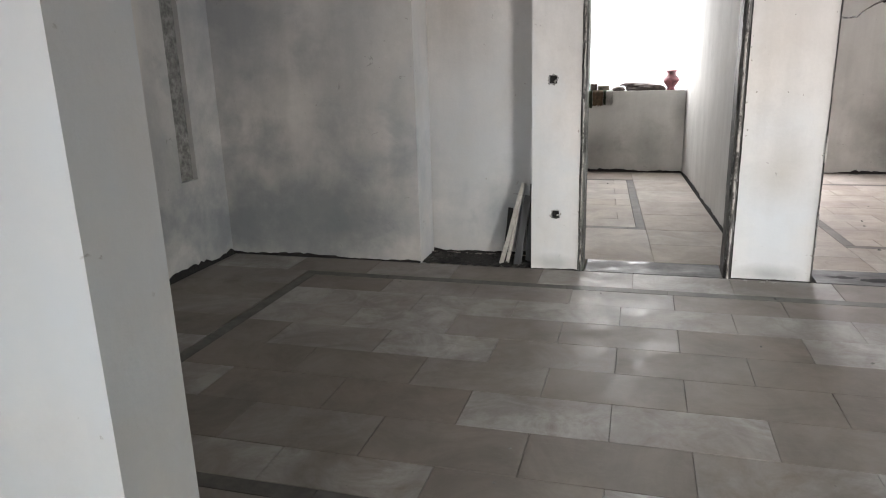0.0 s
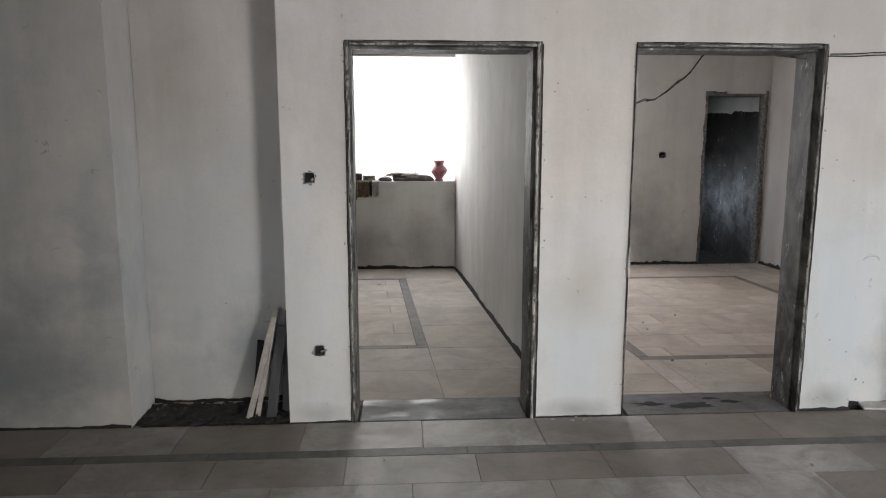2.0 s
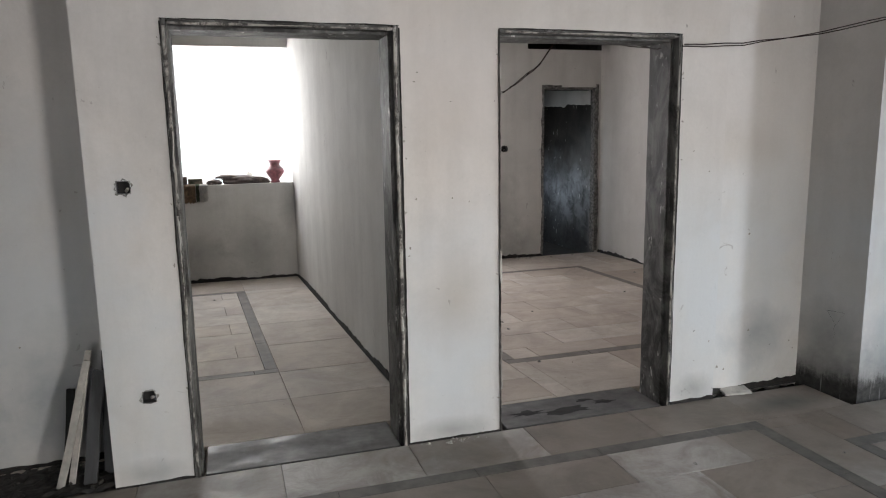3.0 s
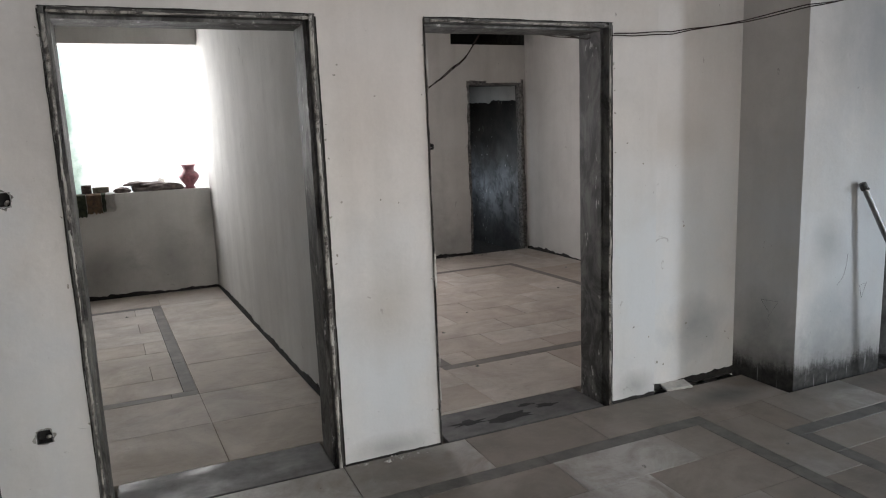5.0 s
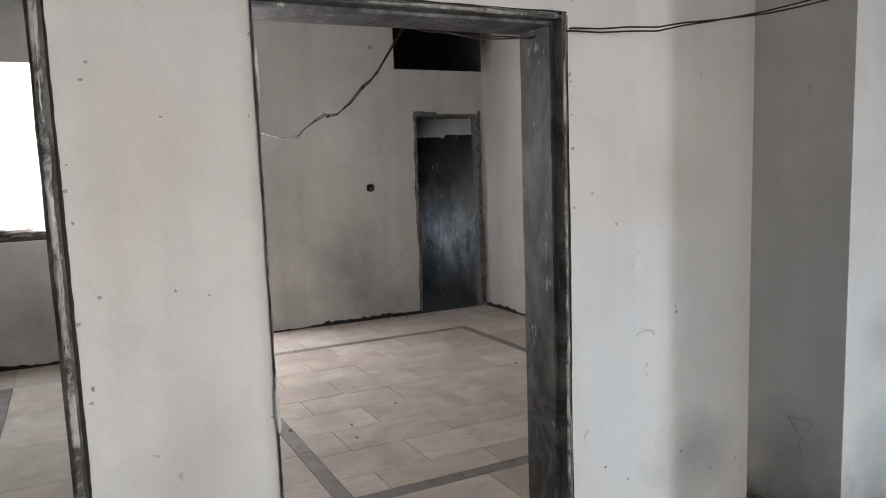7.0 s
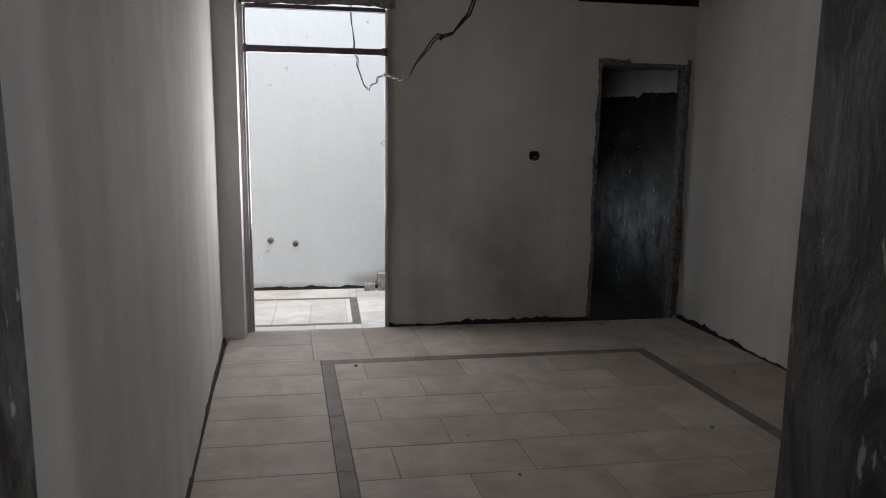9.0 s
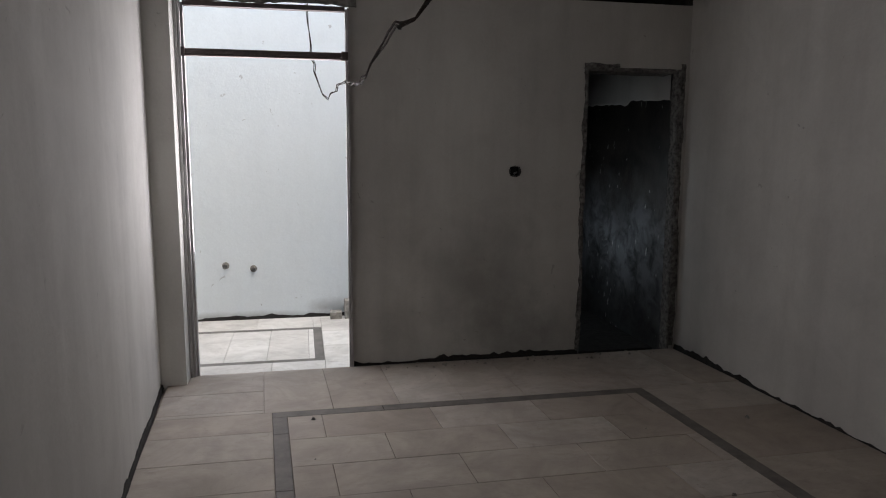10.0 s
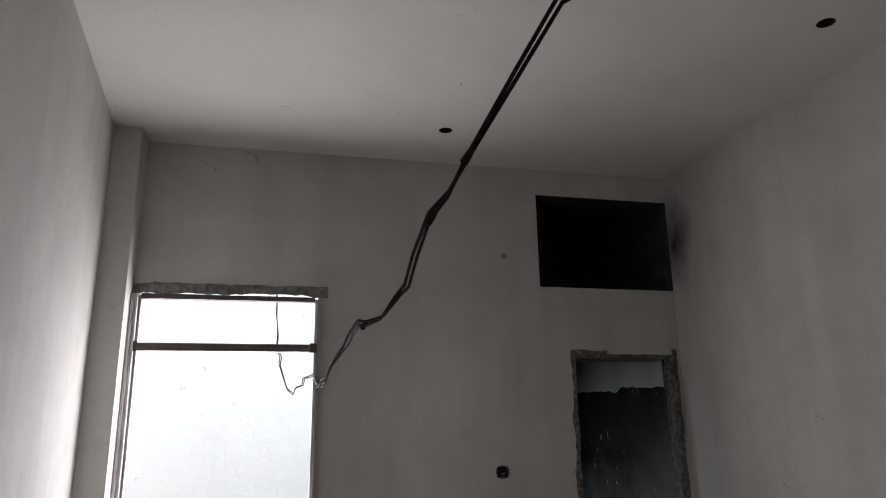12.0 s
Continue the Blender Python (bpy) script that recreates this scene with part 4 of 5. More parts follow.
plank((-0.675, 5.0, -0.02), (-0.59, 5.05, 0.53), 0.06, 0.016, MAT_SLATE, "dark grey board leaning against the niche cheek")
plank((-0.60, 5.10, -0.02), (-0.568, 5.14, 0.60), 0.05, 0.018, MAT_SLATE, "dark grey narrow board at the back")
plank((-0.80, 5.18, 0.0), (-0.765, 5.25, 0.39), 0.036, 0.02, MAT_BLACK_AND_SHADE, "short black board against the niche wall")

# a loose marble offcut lying over the gap
bm = bmesh.new()
box(bm, -0.085, 0.085, -0.05, 0.05, 0, 0.014)
bevel(bm, 0.002, 1)
ob = tagged(link_mesh("tile_offcut", bm, MAT_PALE), "white marble offcut lying over the floor gap", "tile")
ob.matrix_world = pose(2.935, 4.93, 0.003, 4, -2, -12)

# ---- chips knocked out of the plaster ----
def chip(x, y, z, size, seed, owner):
    """A small torn flake mark lying on a wall that faces -y."""
    rng = random.Random(seed)
    n = rng.choice((7, 8, 9))
    tilt, flat = rng.uniform(0, 2 * math.pi), rng.uniform(0.35, 0.8)
    bm = bmesh.new()
    ring = []
    for k in range(n):
        a, r = 2 * math.pi * k / n, 0.7 * size * rng.uniform(0.35, 1.0)
        u, w = r * math.cos(a), r * flat * math.sin(a)
        ring.append((x + u * math.cos(tilt) - w * math.sin(tilt), z + u * math.sin(tilt) + w * math.cos(tilt)))
    front = [bm.verts.new((u, y - 0.0015, w)) for u, w in ring]
    back = [bm.verts.new((u, y + 0.003, w)) for u, w in ring]
    bm.faces.new(front)
    for k in range(n):
        bm.faces.new((front[k], back[k], back[(k + 1) % n], front[(k + 1) % n]))
    part("plaster_chip", bm, MAT_MORTAR if rng.random() < 0.06 else MAT_SMEAR, bpy.data.objects[owner], "grey chip in the plaster")


MAT_SMEAR = plain("exposed_undercoat", (0.36, 0.34, 0.315), (0.2, 0.19, 0.175), 0.95, scale=60, relief=0.6)
north, recess = "wall_hall_north", "wall_hall_recess"
for k, (x, z, size) in enumerate([
        (0.927, 1.28, 0.014), (1.114, 1.278, 0.010), (1.112, 1.753, 0.011), (0.89, 1.037, 0.016), (1.203, 1.256, 0.009),
        (2.542, 1.48, 0.013), (2.651, 1.362, 0.011), (0.927, 1.848, 0.012), (-2.231, 1.233, 0.016), (-2.33, 1.171, 0.012),
        (0.944, 1.892, 0.010), (2.464, 2.15, 0.018), (2.592, 0.433, 0.011), (2.70, 0.36, 0.014), (2.60, 0.25, 0.010)]):
    chip(x, 4.90, z, size, 300 + k, north)
for k, (x, z, size) in enumerate([(3.02, 0.974, 0.016), (3.05, 0.37, 0.014), (3.254, 2.238, 0.012), (3.37, 0.27, 0.014), (3.40, 0.22, 0.011),
                                  (2.83, 0.16, 0.02), (2.88, 0.14, 0.015), (3.22, 0.26, 0.010)]):
    chip(x, 4.977, z, size, 340 + k, recess)
chip(-0.968, 5.27, 0.617, 0.014, 360, "wall_niche_back")
# flakes torn off along the edges of the doorways
edge_rng = random.Random(91)
for x, sgn in ((AL - 0.012, -1), (AR + 0.012, 1), (BL - 0.012, -1), (BR + 0.012, 1)):
    for k in range(5):
        chip(x + sgn * edge_rng.uniform(-0.008, 0.012), 4.90, edge_rng.uniform(0.1, 2.1), edge_rng.uniform(0.006, 0.02), 400 + k + int(x * 100), north)

# ---- pencil scribbles on the projecting wall, and the black hole broken into it ----
def scribble(points, owner, radius=0.001):
    data = bpy.data.curves.new("pencil_mark", "CURVE")
    data.dimensions, data.bevel_depth, data.bevel_resolution = "3D", radius, 0
    sp = data.splines.new("POLY")
    sp.points.add(len(points) - 1)
    for p, co in zip(sp.points, points):
        p.co = (*co, 1)
    data.materials.append(MAT_SLATE)
    ob = new("pencil_mark", data)
    ob.parent = owner
    ob["label"] = "dark pencil scribble"


pillar = bpy.data.objects["pillar_hall"]
side_x = 3.472
scribble([(side_x - 0.001, 4.80, 0.50), (side_x + 0.018, 4.69, 0.505), (side_x + 0.010, 4.74, 0.42), (side_x - 0.001, 4.80, 0.50)], pillar)
scribble([(side_x + 0.009, 4.745, 0.42), (side_x + 0.008, 4.752, 0.39), (side_x + 0.010, 4.742, 0.37), (side_x + 0.009, 4.748, 0.34)], pillar)
scribble([(3.91, 4.573, 0.77), (3.905, 4.573, 0.70), (3.88, 4.573, 0.63), (3.83, 4.574, 0.585)], pillar, 0.0008)
scribble([(4.03, 4.571, 0.56), (4.09, 4.570, 0.575), (4.05, 4.571, 0.48), (4.03, 4.571, 0.56)], pillar)
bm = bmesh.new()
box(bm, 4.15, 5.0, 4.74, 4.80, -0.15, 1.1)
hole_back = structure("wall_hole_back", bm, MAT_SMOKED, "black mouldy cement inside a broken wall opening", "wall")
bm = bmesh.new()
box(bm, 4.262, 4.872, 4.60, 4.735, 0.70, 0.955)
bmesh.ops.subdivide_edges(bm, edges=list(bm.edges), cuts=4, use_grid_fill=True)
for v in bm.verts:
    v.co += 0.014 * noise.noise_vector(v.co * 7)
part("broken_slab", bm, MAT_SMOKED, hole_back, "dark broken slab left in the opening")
structure("floor_hole", rough_sheet(4.25, 4.9, 4.55, 4.74, -0.01, 0.02, 16, 6, 12), MAT_SOIL, "dark rubble in the broken wall opening", "floor")
bm = ragged_strip(0.66, -0.03, 0.012, 140, 0.01)
ob = part("broken_edge", bm, MAT_GAP, pillar, "black broken edge of the hole")
ob.matrix_local = pose(4.24, 4.570, 0.972, 0, 90, 0)

# ---- leaning steel pipe ----
pipe = tagged(new("leaning_pipe"), "bare galvanised pipe leaning against the mouldy wall", "pipe")
low, high = Vector((4.42, 4.25, 0.0)), Vector((3.965, 4.548, 1.185))
pipe.location = low
up = (high - low).normalized()
turn = up.to_track_quat("Z", "Y").to_matrix().to_4x4()
length = (high - low).length
bm = bmesh.new()
bmesh.ops.create_cone(bm, segments=24, radius1=0.0155, radius2=0.0155, depth=length - 0.04, cap_ends=True)
ob = part("tube", bm, MAT_STEEL, pipe)
ob.matrix_local = turn @ Matrix.Translation((0, 0, length / 2))
for at, r, d, nm in ((length - 0.02, 0.022, 0.045, "coupling"), (0.03, 0.021, 0.05, "coupling")):
    bm = bmesh.new()
    bmesh.ops.create_cone(bm, segments=20, radius1=r, radius2=r, depth=d, cap_ends=True)
    bevel(bm, 0.003, 1)
    ob = part(nm, bm, MAT_FRAME, pipe, "dark threaded coupling")
    ob.matrix_local = turn @ Matrix.Translation((0, 0, at))
bm = bmesh.new()
bmesh.ops.create_cone(bm, segments=14, radius1=0.008, radius2=0.008, depth=0.05, cap_ends=True)
ob = part("outlet", bm, MAT_FRAME, pipe)
ob.matrix_local = turn @ Matrix.Translation((0.03, 0, length - 0.03)) @ pose(0, 0, 0, 0, 90, 0)


# ---- window sill: clay vase, dirty cloth heap, tins, rags hung over the edge ----
def lathe(outline, seg=28):
    bm = bmesh.new()
    rings = [[bm.verts.new((r * math.cos(k * math.tau / seg), r * math.sin(k * math.tau / seg), z)) for k in range(seg)] for r, z in outline]
    for a, b in zip(rings, rings[1:]):
        for k in range(seg):
            bm.faces.new((a[k], a[(k + 1) % seg], b[(k + 1) % seg], b[k]))
    bm.faces.new(list(reversed(rings[0])))
    bm.faces.new(rings[-1])
    for f in bm.faces:
        f.smooth = True
    return bm


vase = tagged(link_mesh("vase", lathe([(0.042, 0), (0.046, 0.008), (0.034, 0.025), (0.05, 0.055), (0.078, 0.10), (0.083, 0.128), (0.07, 0.155), (0.046, 0.18), (0.045, 0.205), (0.06, 0.238),
                                       (0.056, 0.24), (0.04, 0.208), (0.04, 0.182), (0.06, 0.15), (0.065, 0.12), (0.03, 0.03)]), MAT_VASE), "purple-pink clay vase on the window ledge", "vase")
vase.location = (0.57, 9.77, 1.09)
vase.data.transform(Matrix.Diagonal((1.28, 1.28, 1.06, 1)))


def lump(sx, sy, sz, seed, mat, name, parent, label="", rough=0.35):
    bm = bmesh.new()
    bmesh.ops.create_icosphere(bm, subdivisions=4, radius=1)
    for v in bm.verts:
        d = 1 + rough * noise.noise(v.co * 1.6 + Vector((seed, 0, 0))) + 0.25 * rough * noise.noise(v.co * 5 + Vector((0, seed, 0)))
        v.co = Vector((v.co.x * d * sx, v.co.y * d * sy, max(v.co.z * d, -0.55) * sz + 0.55 * sz))
    for f in bm.faces:
        f.smooth = True
    return part(name, bm, mat, parent, label)


heap = tagged(new("cloth_heap"), "heap of dirty brown cloth on the window ledge", "cloth")
heap.location = (0.17, 9.76, 1.09)
for k, (x, y, z, sx, sy, sz, m) in enumerate(((0.06, 0, 0, 0.26, 0.07, 0.055, MAT_SACK), (-0.12, 0.02, 0.062, 0.13, 0.05, 0.026, MAT_SACK), (-0.27, -0.01, 0, 0.075, 0.05, 0.035, MAT_SACK), (0.02, 0.03, 0.055, 0.16, 0.05, 0.018, MAT_PALE), (0.2, 0.0, 0.03, 0.1, 0.05, 0.03, MAT_SACK))):
    ob = lump(sx, sy, sz, 3.1 * k + 1, m, "fold", heap)
    ob.location = (x, y, z)
shell = tagged(new("stone_shard"), "small pale stone shard on the window ledge", "stone")
shell.location = (0.29, 9.82, 1.09)
lump(0.04, 0.03, 0.085, 8.8, MAT_PALE, "shard", shell)
tins = tagged(new("paint_tins"), "small dirty tin and box on the window ledge", "tin")
tins.location = (-0.38, 9.76, 1.09)
ob = part("tin", lathe([(0.045, 0), (0.048, 0.004), (0.048, 0.09), (0.05, 0.094), (0.044, 0.096), (0.042, 0.02)]), MAT_SACK, tins)
ob.location = (-0.05, 0, 0)
bm = bmesh.new()
box(bm, -0.075, 0.075, -0.04, 0.04, 0, 0.07)
bevel(bm, 0.005, 2)
ob = part("small_box", bm, MAT_RAG, tins, "stained small carton")
ob.matrix_local = pose(0.08, 0.01, 0, 0, 0, 8)


def hanging(x0, x1, drop, over, mat, seed, parent):
    """A stiff dirty cloth folded over the ledge, with thickness."""
    bm = bmesh.new()
    cols, prof = 9, [(over, 0.012), (0.03, 0.012), (0.0, 0.010), (-0.012, -0.004)] + [(-0.014, -drop * k / 6) for k in range(1, 7)]
    g = []
    for i in range(cols + 1):
        x = x0 + (x1 - x0) * i / cols
        col = []
        for j, (y, z) in enumerate(prof):
            w = 0.012 * noise.noise((i * 0.8 + seed, j * 0.5, seed)) * (j > 3)
            e = 0.03 * noise.noise((i * 0.9, seed, 2)) if j == len(prof) - 1 else 0
            col.append(bm.verts.new((x + 0.01 * noise.noise((j * 0.6, seed, i * 0.1)), y + w - 0.004, z + e)))
        g.append(col)
    for i in range(cols):
        for j in range(len(prof) - 1):
            bm.faces.new((g[i][j], g[i + 1][j], g[i + 1][j + 1], g[i][j + 1]))
    bmesh.ops.solidify(bm, geom=list(bm.faces), thickness=0.006)
    return part("cloth_piece", bm, mat, parent)


MAT_GREEN = plain("mossy_cloth", (0.10, 0.12, 0.075), (0.03, 0.04, 0.028), 0.95, scale=26)
MAT_OCHRE = plain("ochre_cloth", (0.30, 0.20, 0.13), (0.12, 0.10, 0.075), 0.95, scale=26)
rags = tagged(new("hanging_rags"), "row of stained rags hung over the window ledge", "rag")
rags.location = (0, 9.667, 1.09)
for x0, x1, drop, m, s in ((-0.68, -0.58, 0.19, MAT_RAG, 1.0), (-0.575, -0.44, 0.22, MAT_GREEN, 2.0), (-0.435, -0.30, 0.19, MAT_OCHRE, 3.0), (-0.295, -0.26, 0.18, MAT_GREEN, 4.0), (-0.255, -0.17, 0.18, MAT_PALE, 5.0)):
    hanging(x0, x1, drop, 0.08, m, s, rags)

# ---- yard: taps, plastered block, grey vent panel ----
def tap_stub(x, z):
    base = tagged(new("pipe_stub"), "capped water pipe stub in the yard wall", "pipe stub", "pipe stubs in the yard wall")
    base.location = (x, 12.122, z)
    bm = bmesh.new()
    bmesh.ops.create_cone(bm, segments=16, radius1=0.017, radius2=0.017, depth=0.07, cap_ends=True)
    ob = part("tube", bm, MAT_BRASS, base)
    ob.matrix_local = pose(0, -0.034, 0, 90, 0, 0)
    bm = bmesh.new()
    bmesh.ops.create_cone(bm, segments=6, radius1=0.026, radius2=0.026, depth=0.03, cap_ends=True)
    bevel(bm, 0.003, 1)
    ob = part("cap", bm, MAT_FRAME, base, "dark hexagonal cap")
    ob.matrix_local = pose(0, -0.07, 0, 90, 0, 0)
    bm = bmesh.new()
    bmesh.ops.create_cone(bm, segments=18, radius1=0.036, radius2=0.03, depth=0.008, cap_ends=True)
    ob = part("flange", bm, MAT_CONCRETE, base)
    ob.matrix_local = pose(0, -0.005, 0, 90, 0, 0)


tap_stub(1.092, 0.378)
tap_stub(1.366, 0.339)
block = tagged(new("plastered_block"), "two rough plastered blocks standing by the yard wall", "block")
block.location = (2.36, 12.0, -0.19)
for x, w, h in ((0.0, 0.16, 0.19), (-0.17, 0.11, 0.07)):
    bm = bmesh.new()
    box(bm, -w / 2, w / 2, -0.07, 0.07, 0, h)
    bmesh.ops.subdivide_edges(bm, edges=list(bm.edges), cuts=3, use_grid_fill=True)
    for v in bm.verts:
        v.co += Vector((1, 1, 1)) * 0.012 * noise.noise(v.co * 14 + Vector((x * 9, 0, 0)))
        v.co.z = max(v.co.z, 0)
    ob = part("block", bm, MAT_BRICK, block)
    ob.location = (x, 0.02, 0)
vent = tagged(new("vent_panel"), "small grey vent panel on the yard side wall", "vent")
vent.location = (-0.715, 10.70, 2.27)
bm = bmesh.new()
box(bm, 0.001, 0.012, -0.105, 0.105, -0.275, 0.275)
bevel(bm, 0.003, 1)
part("frame", bm, MAT_VENT, vent)
for k in range(6):
    bm = bmesh.new()
    box(bm, 0.010, 0.022, -0.09, 0.09, -0.012, 0.012)
    ob = part("slat", bm, MAT_VENT, vent)
    ob.location = (0, 0, -0.21 + k * 0.084)


# ---- floor tiles and inlaid strips, laid last ----
tile_meshes = {}


def tile_mesh(w, h, shear, mat, thick):
    key = (round(w, 3), round(h, 3), shear, mat.name, thick)
    if key not in tile_meshes:
        w, h = key[0], key[1]
        me = bpy.data.meshes.new("tile")
        c = min(0.002, w / 6, h / 6)
        v, f = [], []
        for inset, z in ((0, -thick), (0, -c), (c, 0)):
            for x, y in ((inset, inset), (w - inset, inset), (w - inset, h - inset), (inset, h - inset)):
                v.append((x - shear * y, y, z))
        for k in (0, 4):
            for i in range(4):
                j = (i + 1) % 4
                f.append((k + i, k + j, k + 4 + j, k + 4 + i))
        f.append((8, 9, 10, 11))
        me.from_pydata(v, [], f)
        me.materials.append(mat)
        tile_meshes[key] = me
    return tile_meshes[key]


tile_rng = random.Random(77)


def lay(owner, mat, x0, x1, y0, y1, row0, pitch, length, starts, shear=0.0, top=0.0, name="tile", gap=0.002):
    """Rows of tiles clipped to a field; x is taken at y = 9 where the field is sheared."""
    k = math.floor((y0 - row0) / pitch)
    while row0 + k * pitch < y1:
        ya, yb = max(y0, row0 + k * pitch), min(y1, row0 + (k + 1) * pitch)
        s = starts[k % len(starts)]
        i = math.floor((x0 - s) / length)
        while s + i * length < x1:
            xa, xb = max(x0, s + i * length), min(x1, s + (i + 1) * length)
            i += 1
            if xb - xa < 0.02 or yb - ya < 0.02:
                continue
            ob = bpy.data.objects.new(name, tile_mesh(xb - xa - gap, yb - ya - gap, shear, mat, 0.034))
            scene.collection.objects.link(ob)
            ob.parent = owner
            ya2 = ya + gap / 2
            ob.location = (xa + gap / 2 + shear * (9 - ya2), ya2, top + tile_rng.uniform(-0.001, 0.0008))
        k += 1


def ring(owner, x0, x1, y0, y1, w, shear=0.0, top=0.0, piece=0.66, mat=MAT_STRIP):
    """Dark inlaid strips round a field whose outer edge is given."""
    lay(owner, mat, x0, x1, y1 - w, y1, y1 - w, w, piece, (x0,), shear, top, "strip")
    lay(owner, mat, x0, x1, y0, y0 + w, y0, w, piece, (x0,), shear, top, "strip")
    lay(owner, mat, x0, x0 + w, y0 + w, y1 - w, y0 + w, piece, w, (x0,), shear, top, "strip")
    lay(owner, mat, x1 - w, x1, y0 + w, y1 - w, y0 + w, piece, w, (x1 - w,), shear, top, "strip")


# hall
ring(floor, -2.215, 2.745, 1.85, 4.54, 0.085)
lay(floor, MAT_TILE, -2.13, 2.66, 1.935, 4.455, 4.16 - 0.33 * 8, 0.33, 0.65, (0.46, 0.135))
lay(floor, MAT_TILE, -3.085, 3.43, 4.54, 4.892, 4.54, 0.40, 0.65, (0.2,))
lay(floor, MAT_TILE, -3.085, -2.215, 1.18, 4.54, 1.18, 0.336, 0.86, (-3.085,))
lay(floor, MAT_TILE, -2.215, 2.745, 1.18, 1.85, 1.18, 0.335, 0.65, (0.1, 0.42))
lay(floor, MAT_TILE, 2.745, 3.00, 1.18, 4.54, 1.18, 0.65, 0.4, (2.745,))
ring(floor, 3.00, 6.4, 1.85, 4.20, 0.085)
lay(floor, MAT_TILE, 3.085, 6.315, 1.935, 4.115, 1.935, 0.33, 0.65, (3.085, 3.4))
lay(floor, MAT_TILE, 3.00, 6.88, 4.20, 4.54, 4.20, 0.40, 0.65, (3.2,))
lay(floor, MAT_TILE, 3.00, 6.88, 1.18, 1.85, 1.18, 0.335, 0.65, (3.2, 3.5))
lay(floor, MAT_TILE, 6.40, 6.88, 1.85, 4.20, 1.85, 0.335, 0.65, (6.40,))
# room with the window
SH = 0.056
floor_a = bpy.data.objects["floor_window_room"]
ring(floor_a, -2.0, 0.142, 6.29, 9.04, 0.085, SH, mat=MAT_STRIP_B)
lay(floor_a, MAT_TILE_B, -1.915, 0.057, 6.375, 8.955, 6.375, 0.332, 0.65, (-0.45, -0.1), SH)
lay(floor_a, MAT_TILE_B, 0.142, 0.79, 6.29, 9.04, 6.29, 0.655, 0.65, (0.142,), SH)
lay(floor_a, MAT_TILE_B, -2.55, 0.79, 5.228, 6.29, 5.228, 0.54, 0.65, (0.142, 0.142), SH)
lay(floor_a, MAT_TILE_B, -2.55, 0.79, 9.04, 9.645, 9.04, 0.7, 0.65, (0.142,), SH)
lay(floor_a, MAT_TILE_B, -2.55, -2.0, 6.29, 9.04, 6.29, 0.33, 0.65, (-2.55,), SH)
# room with the yard door
floor_b = bpy.data.objects["floor_yard_room"]
ring(floor_b, 1.666, 4.06, 5.90, 8.955, 0.085, SH, mat=MAT_STRIP_B)
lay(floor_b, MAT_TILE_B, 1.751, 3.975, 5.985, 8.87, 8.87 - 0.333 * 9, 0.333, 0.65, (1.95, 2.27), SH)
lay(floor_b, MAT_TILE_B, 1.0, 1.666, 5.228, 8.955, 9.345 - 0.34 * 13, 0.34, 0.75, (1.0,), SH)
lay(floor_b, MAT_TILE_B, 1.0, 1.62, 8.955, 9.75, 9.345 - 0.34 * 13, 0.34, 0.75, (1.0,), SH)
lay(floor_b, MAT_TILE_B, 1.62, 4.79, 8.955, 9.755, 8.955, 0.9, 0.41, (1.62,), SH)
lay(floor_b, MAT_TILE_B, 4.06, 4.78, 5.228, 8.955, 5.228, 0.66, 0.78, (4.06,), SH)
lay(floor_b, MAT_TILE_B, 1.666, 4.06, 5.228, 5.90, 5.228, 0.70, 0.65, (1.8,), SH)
# yard
lay(yard_floor, MAT_TILE_YARD, -0.70, 1.95, 10.63, 11.60, 10.63, 0.97, 0.35, (0.15,), 0, -0.19)
lay(yard_floor, MAT_TILE_YARD, 2.03, 3.25, 10.0, 12.10, 10.0, 0.5, 0.62, (2.03,), 0, -0.19)
lay(yard_floor, MAT_TILE_YARD, -0.70, 2.03, 11.67, 12.10, 11.67, 0.6, 0.55, (0.3,), 0, -0.19)
lay(yard_floor, MAT_TILE_YARD, -0.70, 2.03, 10.0, 10.56, 10.0, 0.56, 0.65, (0.3,), 0, -0.19)
lay(yard_floor, MAT_STRIP, -0.70, 2.03, 11.60, 11.67, 11.60, 0.07, 0.66, (0.3,), 0, -0.19, "strip")
lay(yard_floor, MAT_STRIP, -0.70, 2.03, 10.56, 10.63, 10.56, 0.07, 0.66, (0.3,), 0, -0.19, "strip")
lay(yard_floor, MAT_STRIP, 1.95, 2.03, 10.63, 11.60, 10.63, 0.97, 0.08, (1.95,), 0, -0.19, "strip")

# the entrance floor behind, one joined sheet of tiles
verts, faces = [], []
for r in range(14):
    for c in range(-6, 11):
        x0, y0 = c * 0.65 + (r % 2) * 0.32, -3.6 + r * 0.335
        x1, y1 = min(x0 + 0.647, 6.88), min(y0 + 0.332, 1.178)
        x0 = max(x0, -3.1)
        if x1 - x0 < 0.02:
            continue
        n = len(verts)
        verts += [(x, y, z) for z in (-0.034, 0.0) for x, y in ((x0, y0), (x1, y0), (x1, y1), (x0, y1))]
        faces += [(n + 4, n + 5, n + 6, n + 7), (n, n + 1, n + 5, n + 4), (n + 1, n + 2, n + 6, n + 5), (n + 2, n + 3, n + 7, n + 6), (n + 3, n, n + 4, n + 7)]
me = bpy.data.meshes.new("entrance_tiles")
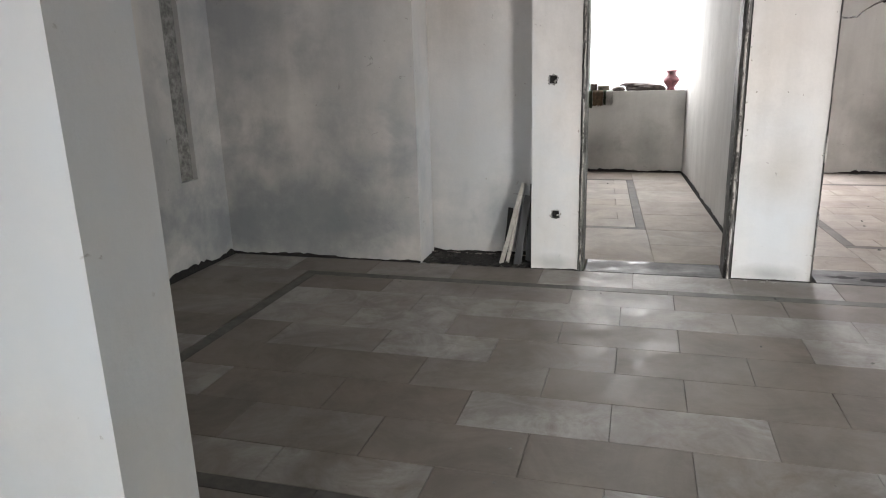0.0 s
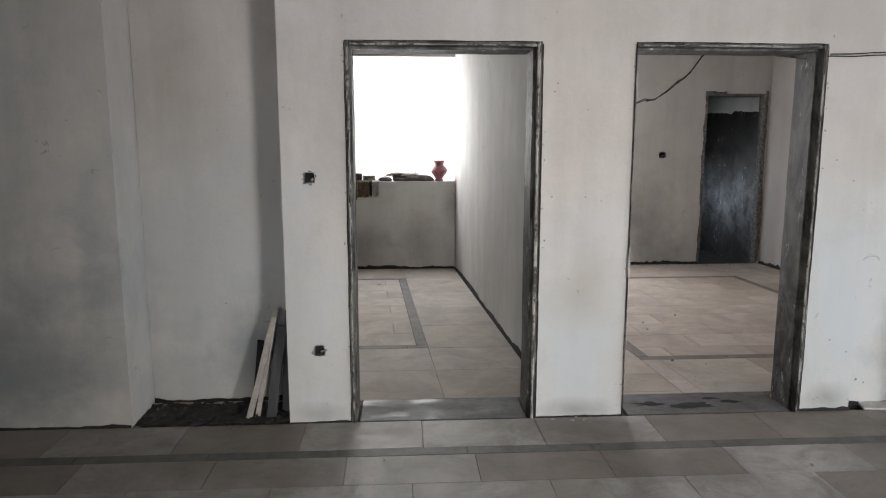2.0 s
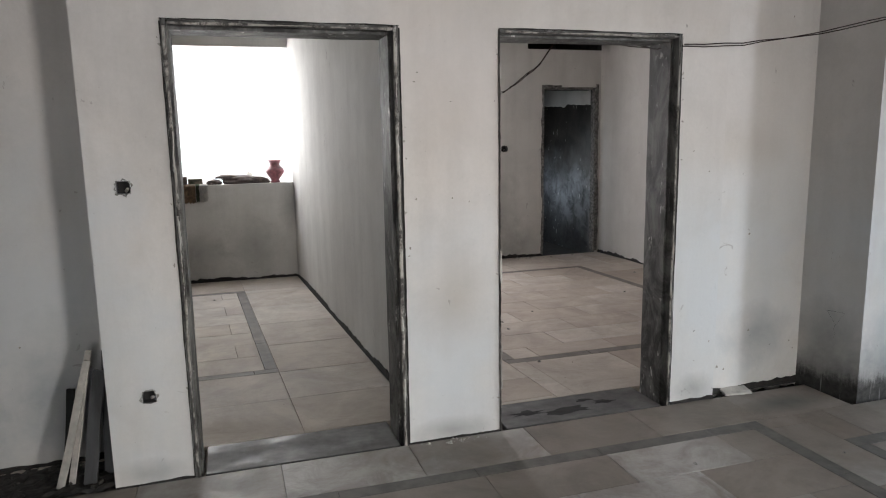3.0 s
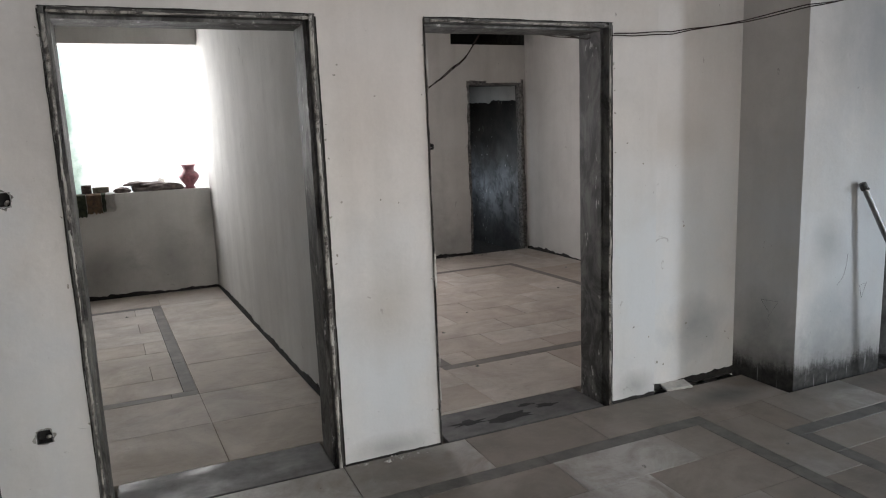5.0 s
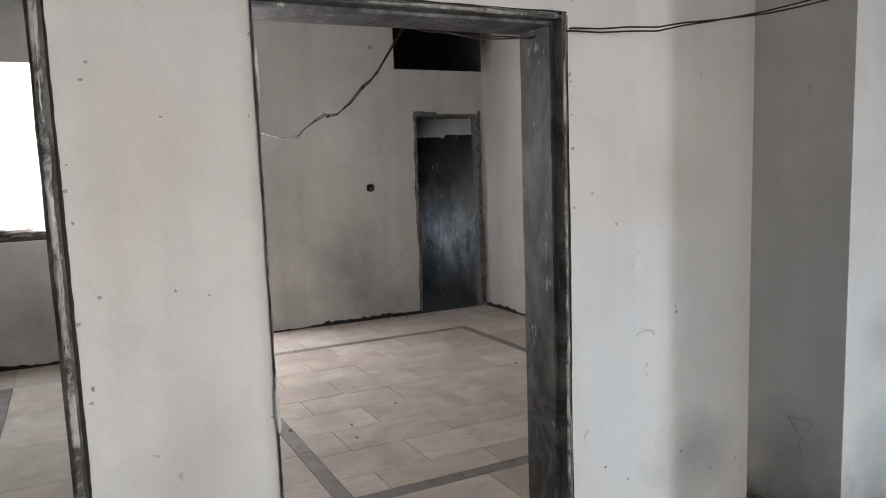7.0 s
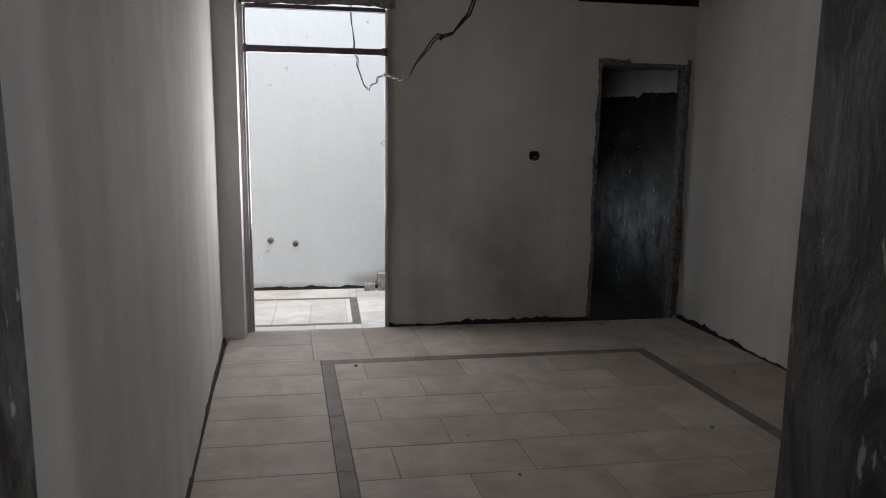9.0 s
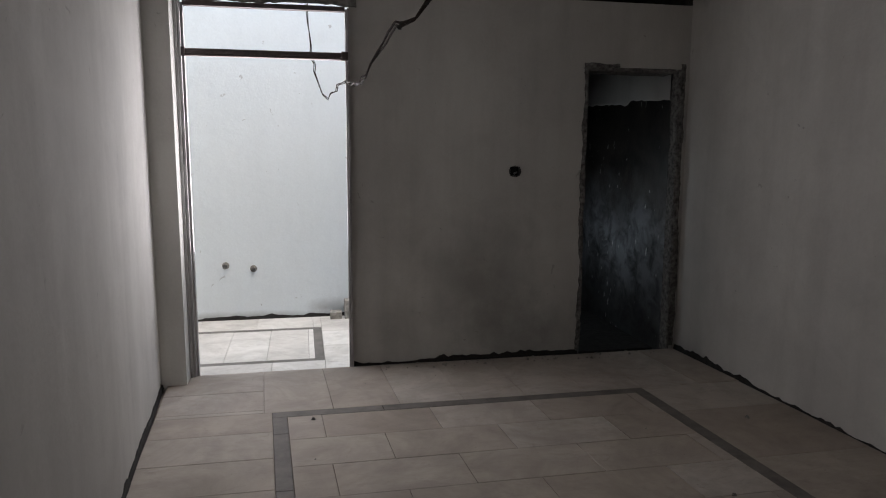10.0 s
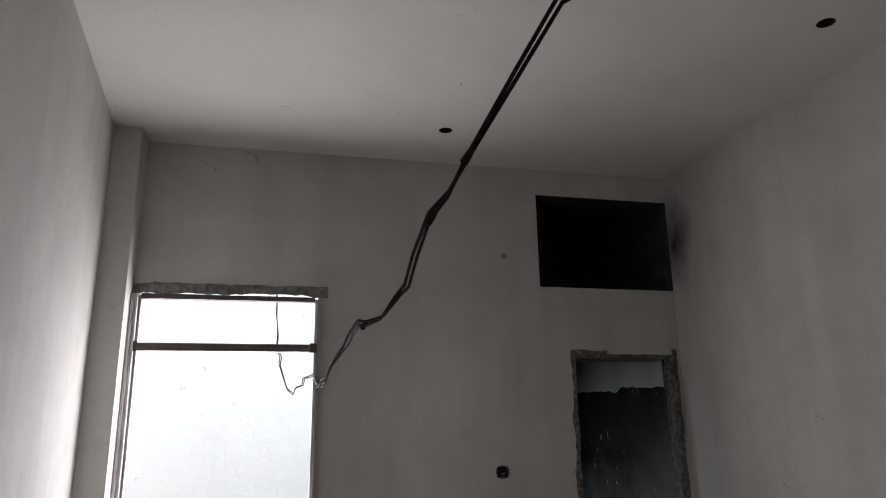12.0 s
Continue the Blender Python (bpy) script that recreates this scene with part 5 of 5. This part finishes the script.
me.from_pydata(verts, [], faces)
me.materials.append(MAT_TILE)
tagged(new("entrance_tiles", me), "dusty beige marble tiles of the entrance floor", "tiles", kind="stuff")

# crumbs of plaster and mortar on the floors
rng = random.Random(505)


def crumbs(name, label, count, x0, x1, y0, y1, mat, size):
    verts, faces = [], []
    for _ in range(count):
        cx, cy, r = rng.uniform(x0, x1), rng.uniform(y0, y1), size * (0.35 + rng.random() ** 3 * 1.6)
        n = len(verts)
        for k in range(6):
            a = k * math.tau / 6 + rng.random() * 0.6
            verts.append((cx + r * math.cos(a) * rng.uniform(0.6, 1.3), cy + r * math.sin(a) * rng.uniform(0.6, 1.3), 0.0))
        for k in range(3):
            a = k * math.tau / 3 + rng.random()
            verts.append((cx + 0.45 * r * math.cos(a), cy + 0.45 * r * math.sin(a), r * rng.uniform(0.4, 0.9)))
        for k in range(6):
            faces.append((n + k, n + (k + 1) % 6, n + 6 + (k // 2 + (k % 2)) % 3))
            if k % 2 == 0:
                faces.append((n + k, n + 6 + (k // 2 + 1) % 3, n + 6 + (k // 2) % 3))
        faces.append((n + 6, n + 7, n + 8))
    me = bpy.data.meshes.new(name)
    me.from_pydata(verts, [], faces)
    me.materials.append(mat)
    tagged(new(name, me), label, "debris", kind="stuff")


crumbs("debris", "scattered dark mortar crumbs on the room floor", 36, 1.5, 4.7, 5.4, 9.6, MAT_CONCRETE, 0.010)
crumbs("debris", "scattered mortar crumbs on the window room floor", 14, -1.5, 0.75, 5.5, 9.5, MAT_CONCRETE, 0.008)
crumbs("debris", "scattered grit on the hall floor", 60, -2.8, 3.3, 1.4, 4.8, MAT_CONCRETE, 0.007)
crumbs("debris", "pale plaster crumbs along the foot of the wall", 40, 0.9, 1.35, 4.82, 4.89, MAT_PALE, 0.006)
crumbs("debris", "plaster crumbs along the grey wall", 90, 2.3, 4.6, 9.62, 9.76, MAT_BRICK, 0.009)
crumbs("debris", "dark rubble pieces in the niche", 80, -1.4, -0.6, 4.93, 5.24, MAT_MORTAR, 0.013)
